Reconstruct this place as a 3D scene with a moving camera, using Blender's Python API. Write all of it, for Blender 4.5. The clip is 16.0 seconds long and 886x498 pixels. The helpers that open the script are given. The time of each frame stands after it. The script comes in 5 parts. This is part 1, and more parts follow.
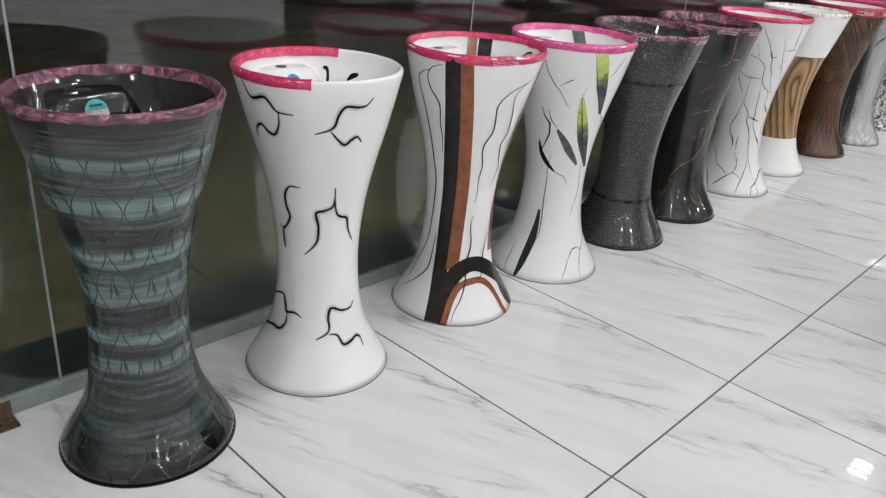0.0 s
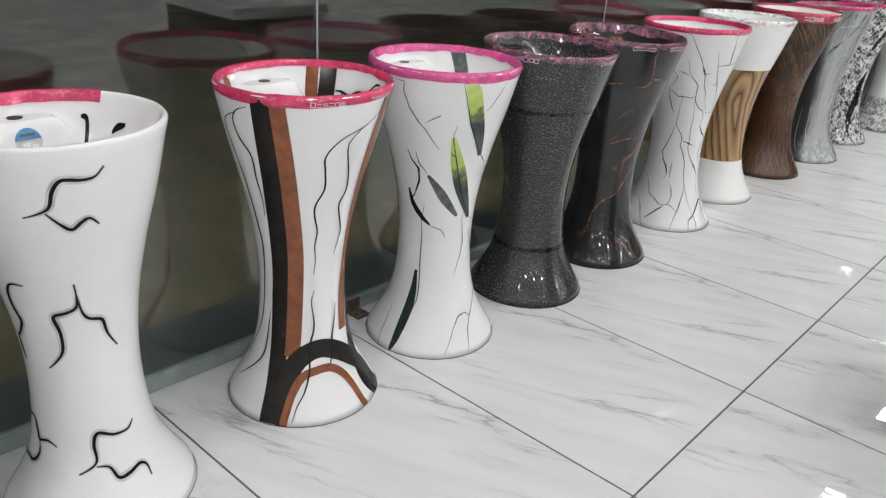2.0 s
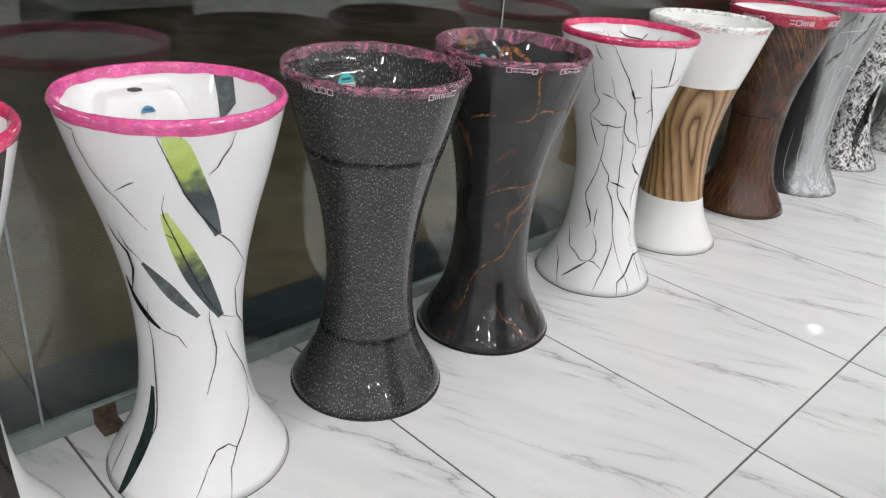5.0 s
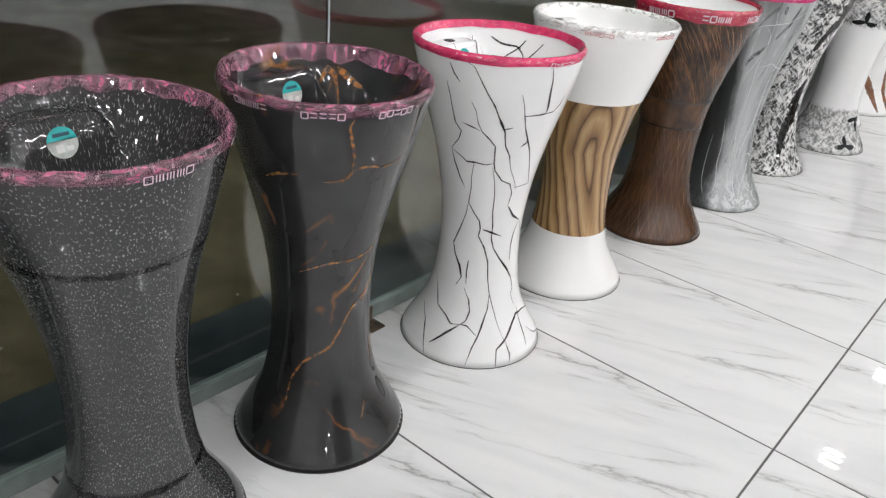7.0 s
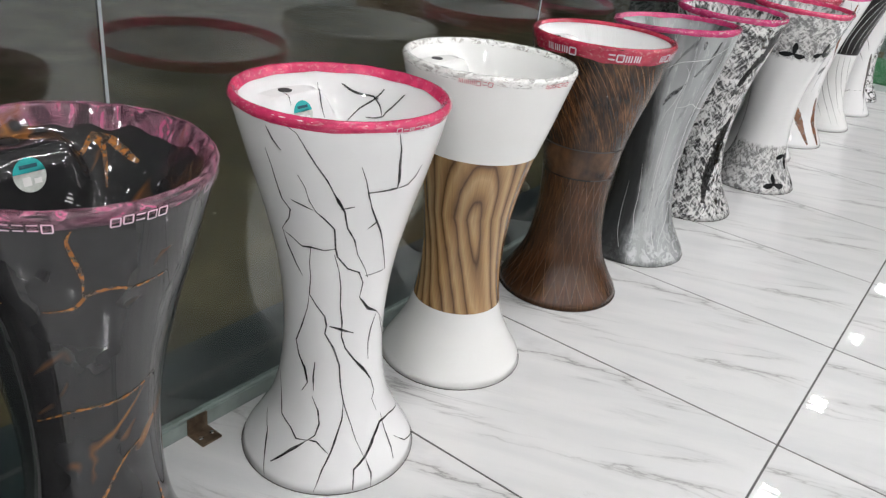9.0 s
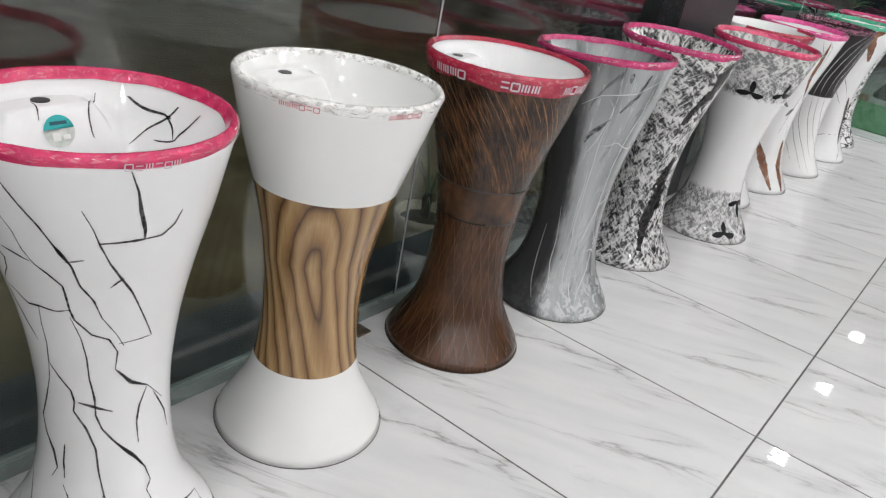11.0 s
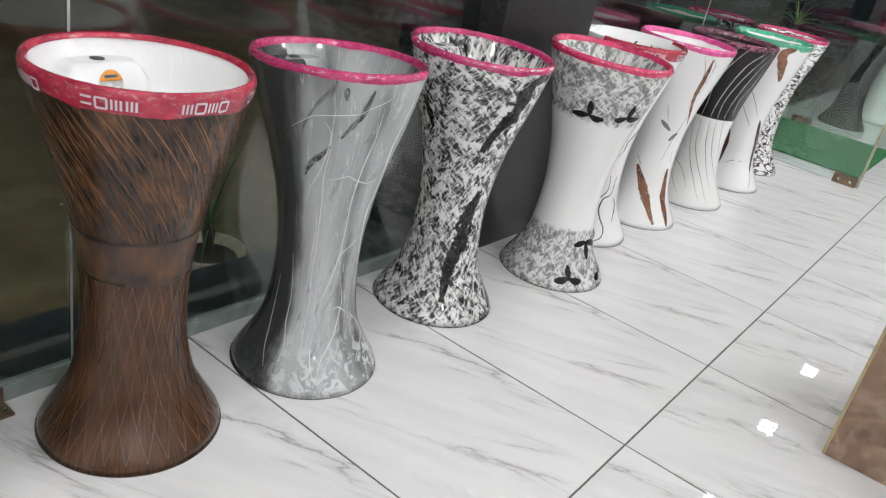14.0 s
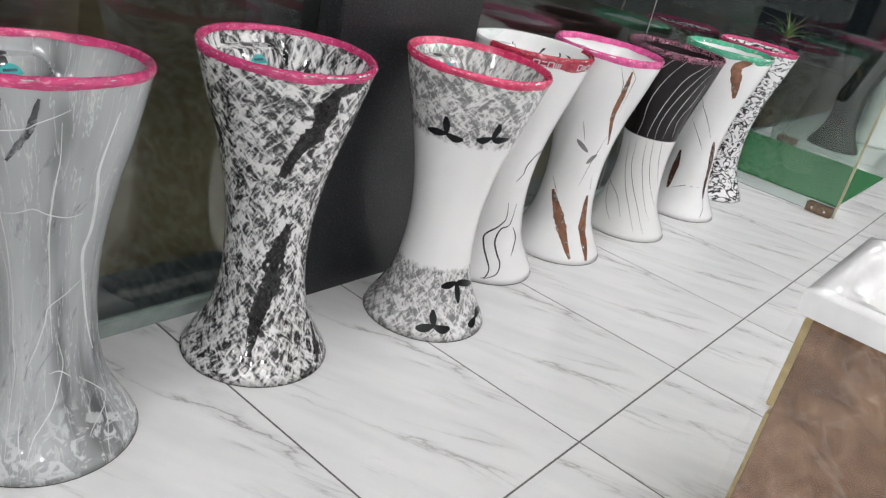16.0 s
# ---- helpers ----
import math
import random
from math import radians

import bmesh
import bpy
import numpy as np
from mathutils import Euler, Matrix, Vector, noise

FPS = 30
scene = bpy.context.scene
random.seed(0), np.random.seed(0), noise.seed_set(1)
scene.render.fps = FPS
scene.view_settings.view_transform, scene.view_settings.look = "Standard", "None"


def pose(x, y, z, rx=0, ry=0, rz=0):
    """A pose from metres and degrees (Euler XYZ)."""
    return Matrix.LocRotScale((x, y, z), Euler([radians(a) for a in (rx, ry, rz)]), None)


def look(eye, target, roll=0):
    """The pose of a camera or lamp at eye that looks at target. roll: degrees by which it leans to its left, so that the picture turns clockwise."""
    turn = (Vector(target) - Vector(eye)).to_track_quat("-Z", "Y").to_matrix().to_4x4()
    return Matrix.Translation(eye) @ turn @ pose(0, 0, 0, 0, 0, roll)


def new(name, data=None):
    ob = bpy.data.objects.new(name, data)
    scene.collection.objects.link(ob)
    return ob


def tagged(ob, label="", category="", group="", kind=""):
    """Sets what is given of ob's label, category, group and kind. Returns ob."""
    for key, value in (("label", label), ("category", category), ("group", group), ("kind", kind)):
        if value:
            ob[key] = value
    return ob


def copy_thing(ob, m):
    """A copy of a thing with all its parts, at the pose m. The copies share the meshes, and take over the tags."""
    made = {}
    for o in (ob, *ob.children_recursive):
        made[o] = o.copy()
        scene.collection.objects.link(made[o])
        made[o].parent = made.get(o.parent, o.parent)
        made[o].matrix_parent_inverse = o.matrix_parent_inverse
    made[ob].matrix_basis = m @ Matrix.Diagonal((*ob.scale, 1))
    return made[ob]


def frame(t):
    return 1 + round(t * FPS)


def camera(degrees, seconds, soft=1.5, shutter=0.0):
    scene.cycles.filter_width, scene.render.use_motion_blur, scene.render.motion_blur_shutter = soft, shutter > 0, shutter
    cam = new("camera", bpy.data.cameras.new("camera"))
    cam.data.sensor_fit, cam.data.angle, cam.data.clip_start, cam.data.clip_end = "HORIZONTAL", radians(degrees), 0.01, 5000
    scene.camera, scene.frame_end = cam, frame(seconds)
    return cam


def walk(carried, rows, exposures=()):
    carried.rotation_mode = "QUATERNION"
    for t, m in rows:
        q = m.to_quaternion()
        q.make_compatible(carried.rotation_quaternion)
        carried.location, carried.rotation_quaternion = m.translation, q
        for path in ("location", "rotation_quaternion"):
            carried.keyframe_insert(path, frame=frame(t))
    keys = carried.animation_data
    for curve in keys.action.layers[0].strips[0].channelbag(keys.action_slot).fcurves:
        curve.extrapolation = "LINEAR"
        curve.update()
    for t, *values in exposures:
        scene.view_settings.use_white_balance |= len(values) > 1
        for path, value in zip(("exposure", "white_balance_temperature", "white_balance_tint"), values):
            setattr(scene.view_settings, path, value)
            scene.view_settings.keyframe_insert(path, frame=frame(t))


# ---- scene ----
cam = camera(59.26, 16.0, soft=1.3)
PATH = [
    (0, (0.6446, -1.3441, 1.1934), (-0.5817, -0.0019, 0.3601), 4.74),
    (0.5, (0.6191, -1.2337, 1.1958), (-0.5731, 0.1344, 0.3549), 4.26),
    (1, (0.5998, -1.0372, 1.2017), (-0.5919, 0.3349, 0.3668), 3.88),
    (1.5, (0.5895, -0.8851, 1.1998), (-0.6050, 0.4894, 0.3728), 3.85),
    (2, (0.5529, -0.7391, 1.1911), (-0.6442, 0.6365, 0.3698), 3.86),
    (2.5, (0.5339, -0.5998, 1.1928), (-0.6655, 0.7727, 0.3695), 3.64),
    (3, (0.5221, -0.4734, 1.1890), (-0.6813, 0.8931, 0.3615), 3.42),
    (3.5, (0.5294, -0.2672, 1.1880), (-0.6893, 1.0802, 0.3519), 3.33),
    (3.7, (0.5306, -0.1994, 1.1848), (-0.6941, 1.1388, 0.3425), 3.39),
    (5.8, (0.3999, 0.4316, 1.1937), (-0.8400, 1.7257, 0.3062), 4.97),
    (6, (0.3873, 0.5002, 1.2016), (-0.8464, 1.7938, 0.3046), 5.00),
    (6.5, (0.3434, 0.6282, 1.2036), (-0.8213, 1.9642, 0.2769), 5.10),
    (7, (0.2569, 0.7665, 1.2047), (-0.8472, 2.1502, 0.2740), 5.30),
    (7.5, (0.1977, 0.8584, 1.2094), (-0.8507, 2.2870, 0.2820), 5.64),
    (8, (0.1643, 0.9686, 1.2059), (-0.8648, 2.4132, 0.2818), 5.87),
    (8.5, (0.1540, 1.1280, 1.2099), (-0.8720, 2.5757, 0.2871), 6.00),
    (9, (0.1482, 1.2227, 1.2049), (-0.8598, 2.7004, 0.3102), 6.77),
    (9.2, (0.1340, 1.2626, 1.2012), (-0.8622, 2.7571, 0.3213), 7.60),
    (11.3, (0.2062, 1.7430, 1.1862), (-0.8068, 3.2297, 0.3123), 11.30),
    (11.5, (0.2087, 1.7850, 1.1793), (-0.8080, 3.2641, 0.2970), 11.51),
    (12, (0.2111, 1.9108, 1.1753), (-0.7758, 3.4027, 0.2807), 12.30),
    (12.5, (0.2269, 2.0426, 1.1893), (-0.7249, 3.5662, 0.3103), 12.49),
    (13, (0.3043, 2.1893, 1.1925), (-0.6457, 3.7236, 0.3301), 12.43),
    (13.5, (0.4017, 2.3354, 1.2015), (-0.5881, 3.8527, 0.3541), 11.95),
    (14, (0.4436, 2.5069, 1.2020), (-0.5586, 4.0197, 0.3611), 12.16),
    (14.5, (0.4782, 2.6757, 1.2130), (-0.5313, 4.1876, 0.3793), 12.17),
    (15, (0.5302, 2.8514, 1.2159), (-0.4811, 4.3634, 0.3845), 12.41),
    (15.5, (0.5865, 3.0339, 1.2197), (-0.4503, 4.5299, 0.3907), 12.62),
    (16, (0.5977, 3.1785, 1.2106), (-0.4595, 4.6587, 0.3792), 12.89),
]
walk(cam, [(t, look(eye, target, roll)) for t, eye, target, roll in PATH],
     [(0, -0.19), (3.5, -0.15), (6.0, 0.03), (7.5, 0.0), (8.5, -0.05), (9.0, -0.06), (11.5, -0.17), (12.5, -0.16), (13.5, -0.04), (14.5, -0.08), (16.0, -0.13)])

# ---- world and exposure ----
world = bpy.data.worlds.new("night")
scene.world = world
world.use_nodes = True
wn = world.node_tree.nodes
wn["Background"].inputs[0].default_value = (0.55, 0.62, 0.75, 1)
wn["Background"].inputs[1].default_value = 0.02
LAMP = 166.0          # radiance of the ceiling strips

# ---- node helpers ----


class Mat:
    """A node material with short calls for the nodes used here."""

    def __init__(self, name, rough=0.4, metal=0.0, spec=0.5, coat=0.0):
        self.m = bpy.data.materials.new(name)
        self.m.use_nodes = True
        self.t = self.m.node_tree
        self.b = self.t.nodes["Principled BSDF"]
        self.b.inputs["Roughness"].default_value = rough
        self.b.inputs["Metallic"].default_value = metal
        self.b.inputs["Specular IOR Level"].default_value = spec
        self.b.inputs["Coat Weight"].default_value = coat
        self.b.inputs["Coat Roughness"].default_value = 0.04

    def put(self, value, socket):
        if isinstance(value, bpy.types.NodeSocket):
            self.t.links.new(value, socket)
        elif value is not None:
            socket.default_value = value

    def node(self, kind, out=0, **sockets):
        n = self.t.nodes.new(kind)
        for key, value in sockets.items():
            self.put(value, n.inputs[int(key[1:])] if key[0] == "i" and key[1:].isdigit() else n.inputs[key])
        return n.outputs[out]

    def coord(self, kind="Object"):
        n = self.t.nodes.new("ShaderNodeTexCoord")
        return n.outputs[kind]

    def rand(self):
        return self.t.nodes.new("ShaderNodeObjectInfo").outputs["Random"]

    def map(self, vector, scale=(1, 1, 1), turn=(0, 0, 0), shift=(0, 0, 0)):
        return self.node("ShaderNodeMapping", i0=vector, i1=shift, i2=[radians(a) for a in turn], i3=scale)

    def noise(self, vector, scale=5.0, detail=3.0, rough=0.5, bend=0.0):
        return self.node("ShaderNodeTexNoise", Vector=vector, Scale=scale, Detail=detail, Roughness=rough, Distortion=bend)

    def voronoi(self, vector, scale=5.0, feature="F1"):
        n = self.t.nodes.new("ShaderNodeTexVoronoi")
        n.feature = feature
        self.put(vector, n.inputs["Vector"])
        n.inputs["Scale"].default_value = scale
        return n.outputs["Distance"]

    def ramp(self, fac, *stops):
        n = self.t.nodes.new("ShaderNodeValToRGB")
        self.put(fac, n.inputs[0])
        e = n.color_ramp.elements
        while len(e) < len(stops):
            e.new(0.5)
        for el, (p, c) in zip(e, stops):
            el.position = p
            el.color = (c, c, c, 1) if isinstance(c, (int, float)) else (*c, 1)
        return n.outputs[0]

    def mix(self, fac, a, b, how="MIX"):
        n = self.t.nodes.new("ShaderNodeMix")
        n.data_type, n.blend_type = "RGBA", how
        for value, socket in ((fac, n.inputs[0]), (a, n.inputs[6]), (b, n.inputs[7])):
            self.put((*value, 1) if isinstance(value, tuple) and len(value) == 3 else value, socket)
        return n.outputs[2]

    def math(self, how, a, b=None):
        n = self.t.nodes.new("ShaderNodeMath")
        n.operation = how
        self.put(a, n.inputs[0])
        self.put(b, n.inputs[1])
        return n.outputs[0]

    def xyz(self, vector, axis):
        n = self.t.nodes.new("ShaderNodeSeparateXYZ")
        self.put(vector, n.inputs[0])
        return n.outputs[axis]

    def combine(self, x, y, z=0.0):
        return self.node("ShaderNodeCombineXYZ", i0=x, i1=y, i2=z)

    def bump(self, height, strength=0.2, depth=0.002):
        n = self.t.nodes.new("ShaderNodeBump")
        n.inputs["Strength"].default_value, n.inputs["Distance"].default_value = strength, depth
        self.put(height, n.inputs["Height"])
        self.t.links.new(n.outputs[0], self.b.inputs["Normal"])

    def color(self, value):
        self.put((*value, 1) if isinstance(value, tuple) and len(value) == 3 else value, self.b.inputs["Base Color"])
        return self

    def rough(self, value):
        self.put(value, self.b.inputs["Roughness"])
        return self


def plain(name, color, rough=0.4, metal=0.0, vary=0.12, scale=30.0, coat=0.0, bump=0.0):
    """A colour with a little uneven tone at two scales."""
    k = Mat(name, rough, metal, coat=coat)
    o = k.coord()
    a, b = k.noise(o, scale, 4), k.noise(o, scale / 8, 2)
    f = k.math("MULTIPLY", a, b)
    dark, lite = tuple(c * (1 - vary) for c in color), tuple(min(1, c * (1 + vary)) for c in color)
    k.color(k.mix(k.ramp(f, (0.12, 0.0), (0.4, 1.0)), dark, lite))
    k.rough(k.ramp(b, (0.3, max(0.02, rough * 0.8)), (0.7, min(1, rough * 1.25))))
    if bump:
        k.bump(a, bump)
    return k.m


# ---- materials of the setting ----
def marble():
    k = Mat("polished_marble_tile", 0.03, spec=0.5)
    o = k.coord()
    slant = k.map(o, (1, 1, 1), (0, 0, -22), (1.7, 4.2, 0.0))
    p = k.map(slant, (1.0, 4.6, 1.0))
    wide = k.noise(p, 1.15, 9, 0.58, 0.5)
    ridge = k.math("ABSOLUTE", k.math("SUBTRACT", wide, 0.5))
    vein = k.ramp(ridge, (0.0, 1.0), (0.005, 0.6), (0.014, 0.22), (0.05, 0.0))
    where = k.ramp(k.noise(k.map(slant, (1, 2.2, 1)), 2.3, 2), (0.47, 0.0), (0.64, 1.0))
    fine = k.noise(k.map(slant, (1.3, 7.5, 1.0), (0, 0, 4)), 2.1, 8, 0.62, 0.7)
    hair = k.ramp(k.math("ABSOLUTE", k.math("SUBTRACT", fine, 0.47)), (0.0, 0.75), (0.005, 0.3), (0.012, 0.0))
    hair = k.math("MULTIPLY", hair, k.ramp(k.noise(k.map(slant, (1, 1.8, 1)), 3.1, 2), (0.58, 0.0), (0.70, 0.9)))
    cloud = k.ramp(k.noise(p, 1.7, 5, 0.6, 0.4), (0.34, (0.665, 0.67, 0.675)), (0.56, (0.735, 0.735, 0.735)))
    f = k.math("MULTIPLY", k.math("MAXIMUM", k.math("MULTIPLY", vein, where), k.math("MULTIPLY", hair, 0.6)), 0.8)
    k.color(k.mix(f, cloud, (0.24, 0.24, 0.24)))
    k.rough(k.ramp(k.noise(o, 6, 4), (0.3, 0.008), (0.7, 0.02)))
    return k.m


def glass_pane():
    k = Mat("float_glass", 0.0)
    k.b.inputs["Transmission Weight"].default_value = 1.0
    k.b.inputs["IOR"].default_value = 1.62
    k.color((0.74, 0.82, 0.78))
    return k.m


def granite():
    k = Mat("dark_granite", 0.32)
    o = k.coord()
    grain = k.ramp(k.noise(o, 160, 2, 0.7), (0.36, (0.006, 0.007, 0.008)), (0.58, (0.022, 0.024, 0.026)), (0.75, (0.075, 0.078, 0.08)))
    patch = k.ramp(k.noise(o, 9, 4), (0.35, 0.75), (0.7, 1.15))
    k.color(k.mix(1.0, grain, patch, "MULTIPLY"))
    return k.m


def soil():
    k = Mat("dry_soil", 0.95)
    o = k.coord()
    c = k.ramp(k.noise(o, 3, 8, 0.65), (0.3, (0.092, 0.070, 0.036)), (0.55, (0.16, 0.125, 0.068)), (0.75, (0.245, 0.20, 0.118)))
    k.color(c)
    k.bump(k.noise(o, 40, 6, 0.7), 0.6, 0.01)
    return k.m


def turf():
    k = Mat("green_turf", 0.9)
    o = k.coord()
    k.color(k.mix(k.noise(o, 220, 3), (0.012, 0.10, 0.03), (0.03, 0.23, 0.075)))
    k.bump(k.noise(o, 320, 3, 0.8), 0.8, 0.006)
    return k.m


def brown_marble():
    k = Mat("brown_breccia_marble", 0.12, coat=0.3)
    o = k.coord()
    p = k.map(o, (1, 1, 1))
    v = k.noise(p, 10, 7, 0.64, 1.1)
    c = k.ramp(v, (0.30, (0.11, 0.055, 0.028)), (0.46, (0.20, 0.108, 0.056)), (0.60, (0.285, 0.165, 0.092)), (0.72, (0.50, 0.36, 0.25)))
    w = k.noise(k.map(o, (1, 1, 1), (30, 20, 0)), 6, 5, 0.55, 1.0)
    thread = k.ramp(k.math("ABSOLUTE", k.math("SUBTRACT", w, 0.5)), (0.0, 0.16), (0.012, 0.1), (0.03, 0.0))
    k.color(k.mix(thread, c, (0.60, 0.50, 0.42)))
    return k.m


M_TILE, M_GLASS, M_GRANITE, M_SOIL, M_TURF, M_BROWN = marble(), glass_pane(), granite(), soil(), turf(), brown_marble()
M_GROUT = plain("grey_grout", (0.12, 0.115, 0.115), 0.8, bump=0.3, scale=120)
M_PLINTH = plain("dark_plinth_stone", (0.035, 0.041, 0.044), 0.35, vary=0.25)
M_STRIP = plain("grey_green_glass_foot", (0.28, 0.33, 0.31), 0.3, vary=0.2, scale=18)
M_CEIL = plain("ceiling_paint", (0.78, 0.78, 0.76), 0.8, vary=0.03)
M_WALL = plain("unseen_wall_pale", (0.62, 0.615, 0.61), 0.35, vary=0.25, scale=4)
M_NIGHT = plain("outdoor_render", (0.12, 0.12, 0.11), 0.9, vary=0.3, scale=5)
M_BRONZE = plain("bronze_bracket", (0.22, 0.16, 0.11), 0.38, metal=0.8, vary=0.35, scale=60)
M_WHITE = plain("white_lacquer", (0.80, 0.80, 0.80), 0.12, vary=0.03, coat=0.4)
M_GOLD = plain("raw_board_edge", (0.42, 0.32, 0.15), 0.5, vary=0.2, scale=60)
M_BLACKCAB = plain("black_lacquer", (0.012, 0.011, 0.011), 0.16, vary=0.2)
M_CHROME = plain("chrome", (0.75, 0.75, 0.76), 0.1, metal=1.0, vary=0.05)
M_FRAME = plain("lamp_frame_white", (0.75, 0.75, 0.74), 0.4, vary=0.04)
M_POT = plain("pale_clay_pot", (0.38, 0.33, 0.26), 0.7, vary=0.22, scale=24, bump=0.2)
M_EARTH = plain("potting_soil", (0.035, 0.028, 0.02), 0.95, vary=0.4, scale=70, bump=0.6)
M_LEAF = plain("spiky_leaf_green", (0.045, 0.10, 0.04), 0.45, vary=0.4, scale=14)
M_PALM = plain("palm_leaf_green", (0.20, 0.30, 0.10), 0.45, vary=0.35, scale=14)
M_SEAL = plain("clear_silicone_joint", (0.30, 0.33, 0.33), 0.3, vary=0.15)
M_DARKHOLE = plain("dark_opening", (0.01, 0.01, 0.01), 0.6, vary=0.2)


def lamp_strip():
    k = Mat("led_strip", 0.5)
    k.color((0.9, 0.9, 0.9))
    k.b.inputs["Emission Color"].default_value = (1.0, 0.991, 1.003, 1)
    k.b.inputs["Emission Strength"].default_value = LAMP
    return k.m


M_LED = lamp_strip()

# ---- mesh helpers ----


def mesh_of(name, bm, material, smooth=False):
    me = bpy.data.meshes.new(name)
    bm.to_mesh(me)
    bm.free()
    me.materials.append(material)
    if smooth:
        me.polygons.foreach_set("use_smooth", [True] * len(me.polygons))
    return me


def part(name, bm, material, parent, label="", smooth=False):
    ob = new(name, mesh_of(name, bm, material, smooth))
    ob.parent = parent
    return tagged(ob, label)


def thing(name, x, y, z, label, category, group="", kind=""):
    ob = new(name)
    ob.empty_display_size = 0.1
    ob.location = (x, y, z)
    return tagged(ob, label, category, group, kind)


def solid(name, bm, material, label, category="", kind="", smooth=False):
    return tagged(new(name, mesh_of(name, bm, material, smooth)), label, category, "", kind)


def box(x0, x1, y0, y1, z0, z1, bevel=0.0, bm=None):
    b = bmesh.new()
    bmesh.ops.create_cube(b, size=1.0, matrix=Matrix.Translation(((x0 + x1) / 2, (y0 + y1) / 2, (z0 + z1) / 2)) @ Matrix.Diagonal((x1 - x0, y1 - y0, z1 - z0, 1)))
    if bevel:
        bmesh.ops.bevel(b, geom=b.edges[:], offset=bevel, segments=2, affect="EDGES")
    if bm is None:
        return b
    tmp = bpy.data.meshes.new("tmp")
    b.to_mesh(tmp)
    bm.from_mesh(tmp)
    bpy.data.meshes.remove(tmp)
    b.free()
    return bm


def lathe(profile, segments=32, cap=True):
    """Turns (r, z) pairs round the z axis."""
    bm = bmesh.new()
    rings = [[bm.verts.new((r * math.cos(a), r * math.sin(a), z)) for a in (math.tau * i / segments for i in range(segments))] for r, z in profile]
    for lo, hi in zip(rings, rings[1:]):
        for i in range(segments):
            j = (i + 1) % segments
            bm.faces.new((lo[i], lo[j], hi[j], hi[i]))
    if cap:
        bm.faces.new(rings[0][::-1])
        bm.faces.new(rings[-1])
    return bm


# ---- the setting ----
GX = -1.068                    # the shop window's plane
Y0, Y1, X1, TOP = -4.2, 13.2, 8.4, 3.0
SEAMS = [-3.56, -2.18, -0.80, 0.562, 1.922, 3.29]
PIL0, PIL1 = 4.635, 5.22        # granite pillar
END = 7.79                     # glass across the end of the row

solid("floor_bed", box(-1.2, X1, Y0, Y1, -0.14, -0.0012), M_GROUT, "grey grout bed under the marble tiles", "floor", "structure")
solid("ceiling", box(-1.3, X1 + 0.2, Y0 - 0.2, Y1 + 0.2, TOP, TOP + 0.15), M_CEIL, "plain white painted shop ceiling", "ceiling", "structure")
# east and south walls are unseen; their pale tone brightens reflections on the glazes
solid("wall_east", box(X1, X1 + 0.2, Y0 - 0.2, Y1 + 0.2, -0.14, TOP), M_WALL, "unseen pale wall added to brighten reflections", "wall", "structure")
solid("wall_south", box(-1.3, X1, Y0 - 0.2, Y0, -0.14, TOP), M_WALL, "unseen pale end wall added to brighten reflections", "wall", "structure")
solid("wall_north", box(-1.0, X1, Y1, Y1 + 0.2, -0.14, TOP), M_NIGHT, "dark wall beyond the entrance", "wall", "structure")
FRONT = []
FRONT.append(solid("pillar", box(-1.40, -0.982, PIL0, PIL1, -0.45, TOP, 0.004), M_GRANITE, "dark speckled granite pillar in the shop front", "pillar", "structure"))
FRONT.append(solid("plinth", box(-1.37, -1.205, Y0, PIL0 - 0.002, -0.45, -0.006, 0.004), M_PLINTH, "dark stone plinth outside the window", "plinth", "structure"))
FRONT.append(solid("plinth_3", box(-1.204, -1.082, Y0, PIL0 - 0.002, -0.0012, 0.0008), M_PLINTH, "dark stone sill under the window", "sill", "structure"))
FRONT.append(solid("plinth_4", box(-1.204, -1.082, PIL1 + 0.002, END, -0.0012, 0.0008), M_PLINTH, "dark stone sill under the window", "sill", "structure"))
FRONT.append(solid("plinth_2", box(-1.37, -1.205, PIL1 + 0.002, Y1, -0.45, -0.006, 0.004), M_PLINTH, "dark stone plinth outside the window", "plinth", "structure"))

bm = bmesh.new()
bmesh.ops.create_grid(bm, x_segments=80, y_segments=80, size=1.0)
for v in bm.verts:
    v.co = Vector((v.co.x * 10 - 9.5, v.co.y * 14 + 5, 0))
    v.co.z = -0.39 + 0.012 * noise.noise(v.co * 0.8) + 0.008 * noise.noise(v.co * 4)
solid("ground", bm, M_SOIL, "dry brown soil outside the shop window", "ground", "structure", True)
solid("backdrop", box(-19.4, -19.2, -9, 19, -0.3, 5), M_NIGHT, "dim building front across the yard", "backdrop", "structure")

# the shop front stands a little askew to the tile joints
LEAN = 0.0125
SKEW = Matrix.Translation((GX, 0, 0)) @ Matrix.Rotation(-LEAN, 4, "Z") @ Matrix.Translation((-GX, 0, 0))
for ob in FRONT:
    ob.matrix_world = SKEW @ ob.matrix_world

# window: panes, joints, foot channel
win = thing("window_1", GX, 0, 0, "tall frameless shop window at night", "window", kind="structure")
win.rotation_euler = (0, 0, -LEAN)


def pane(y0, y1, win):
    p = part("pane", box(-0.006, 0.006, y0 + 0.003, y1 - 0.003, 0.004, TOP - 0.002), M_GLASS, win)
    p.visible_shadow = False
    return p


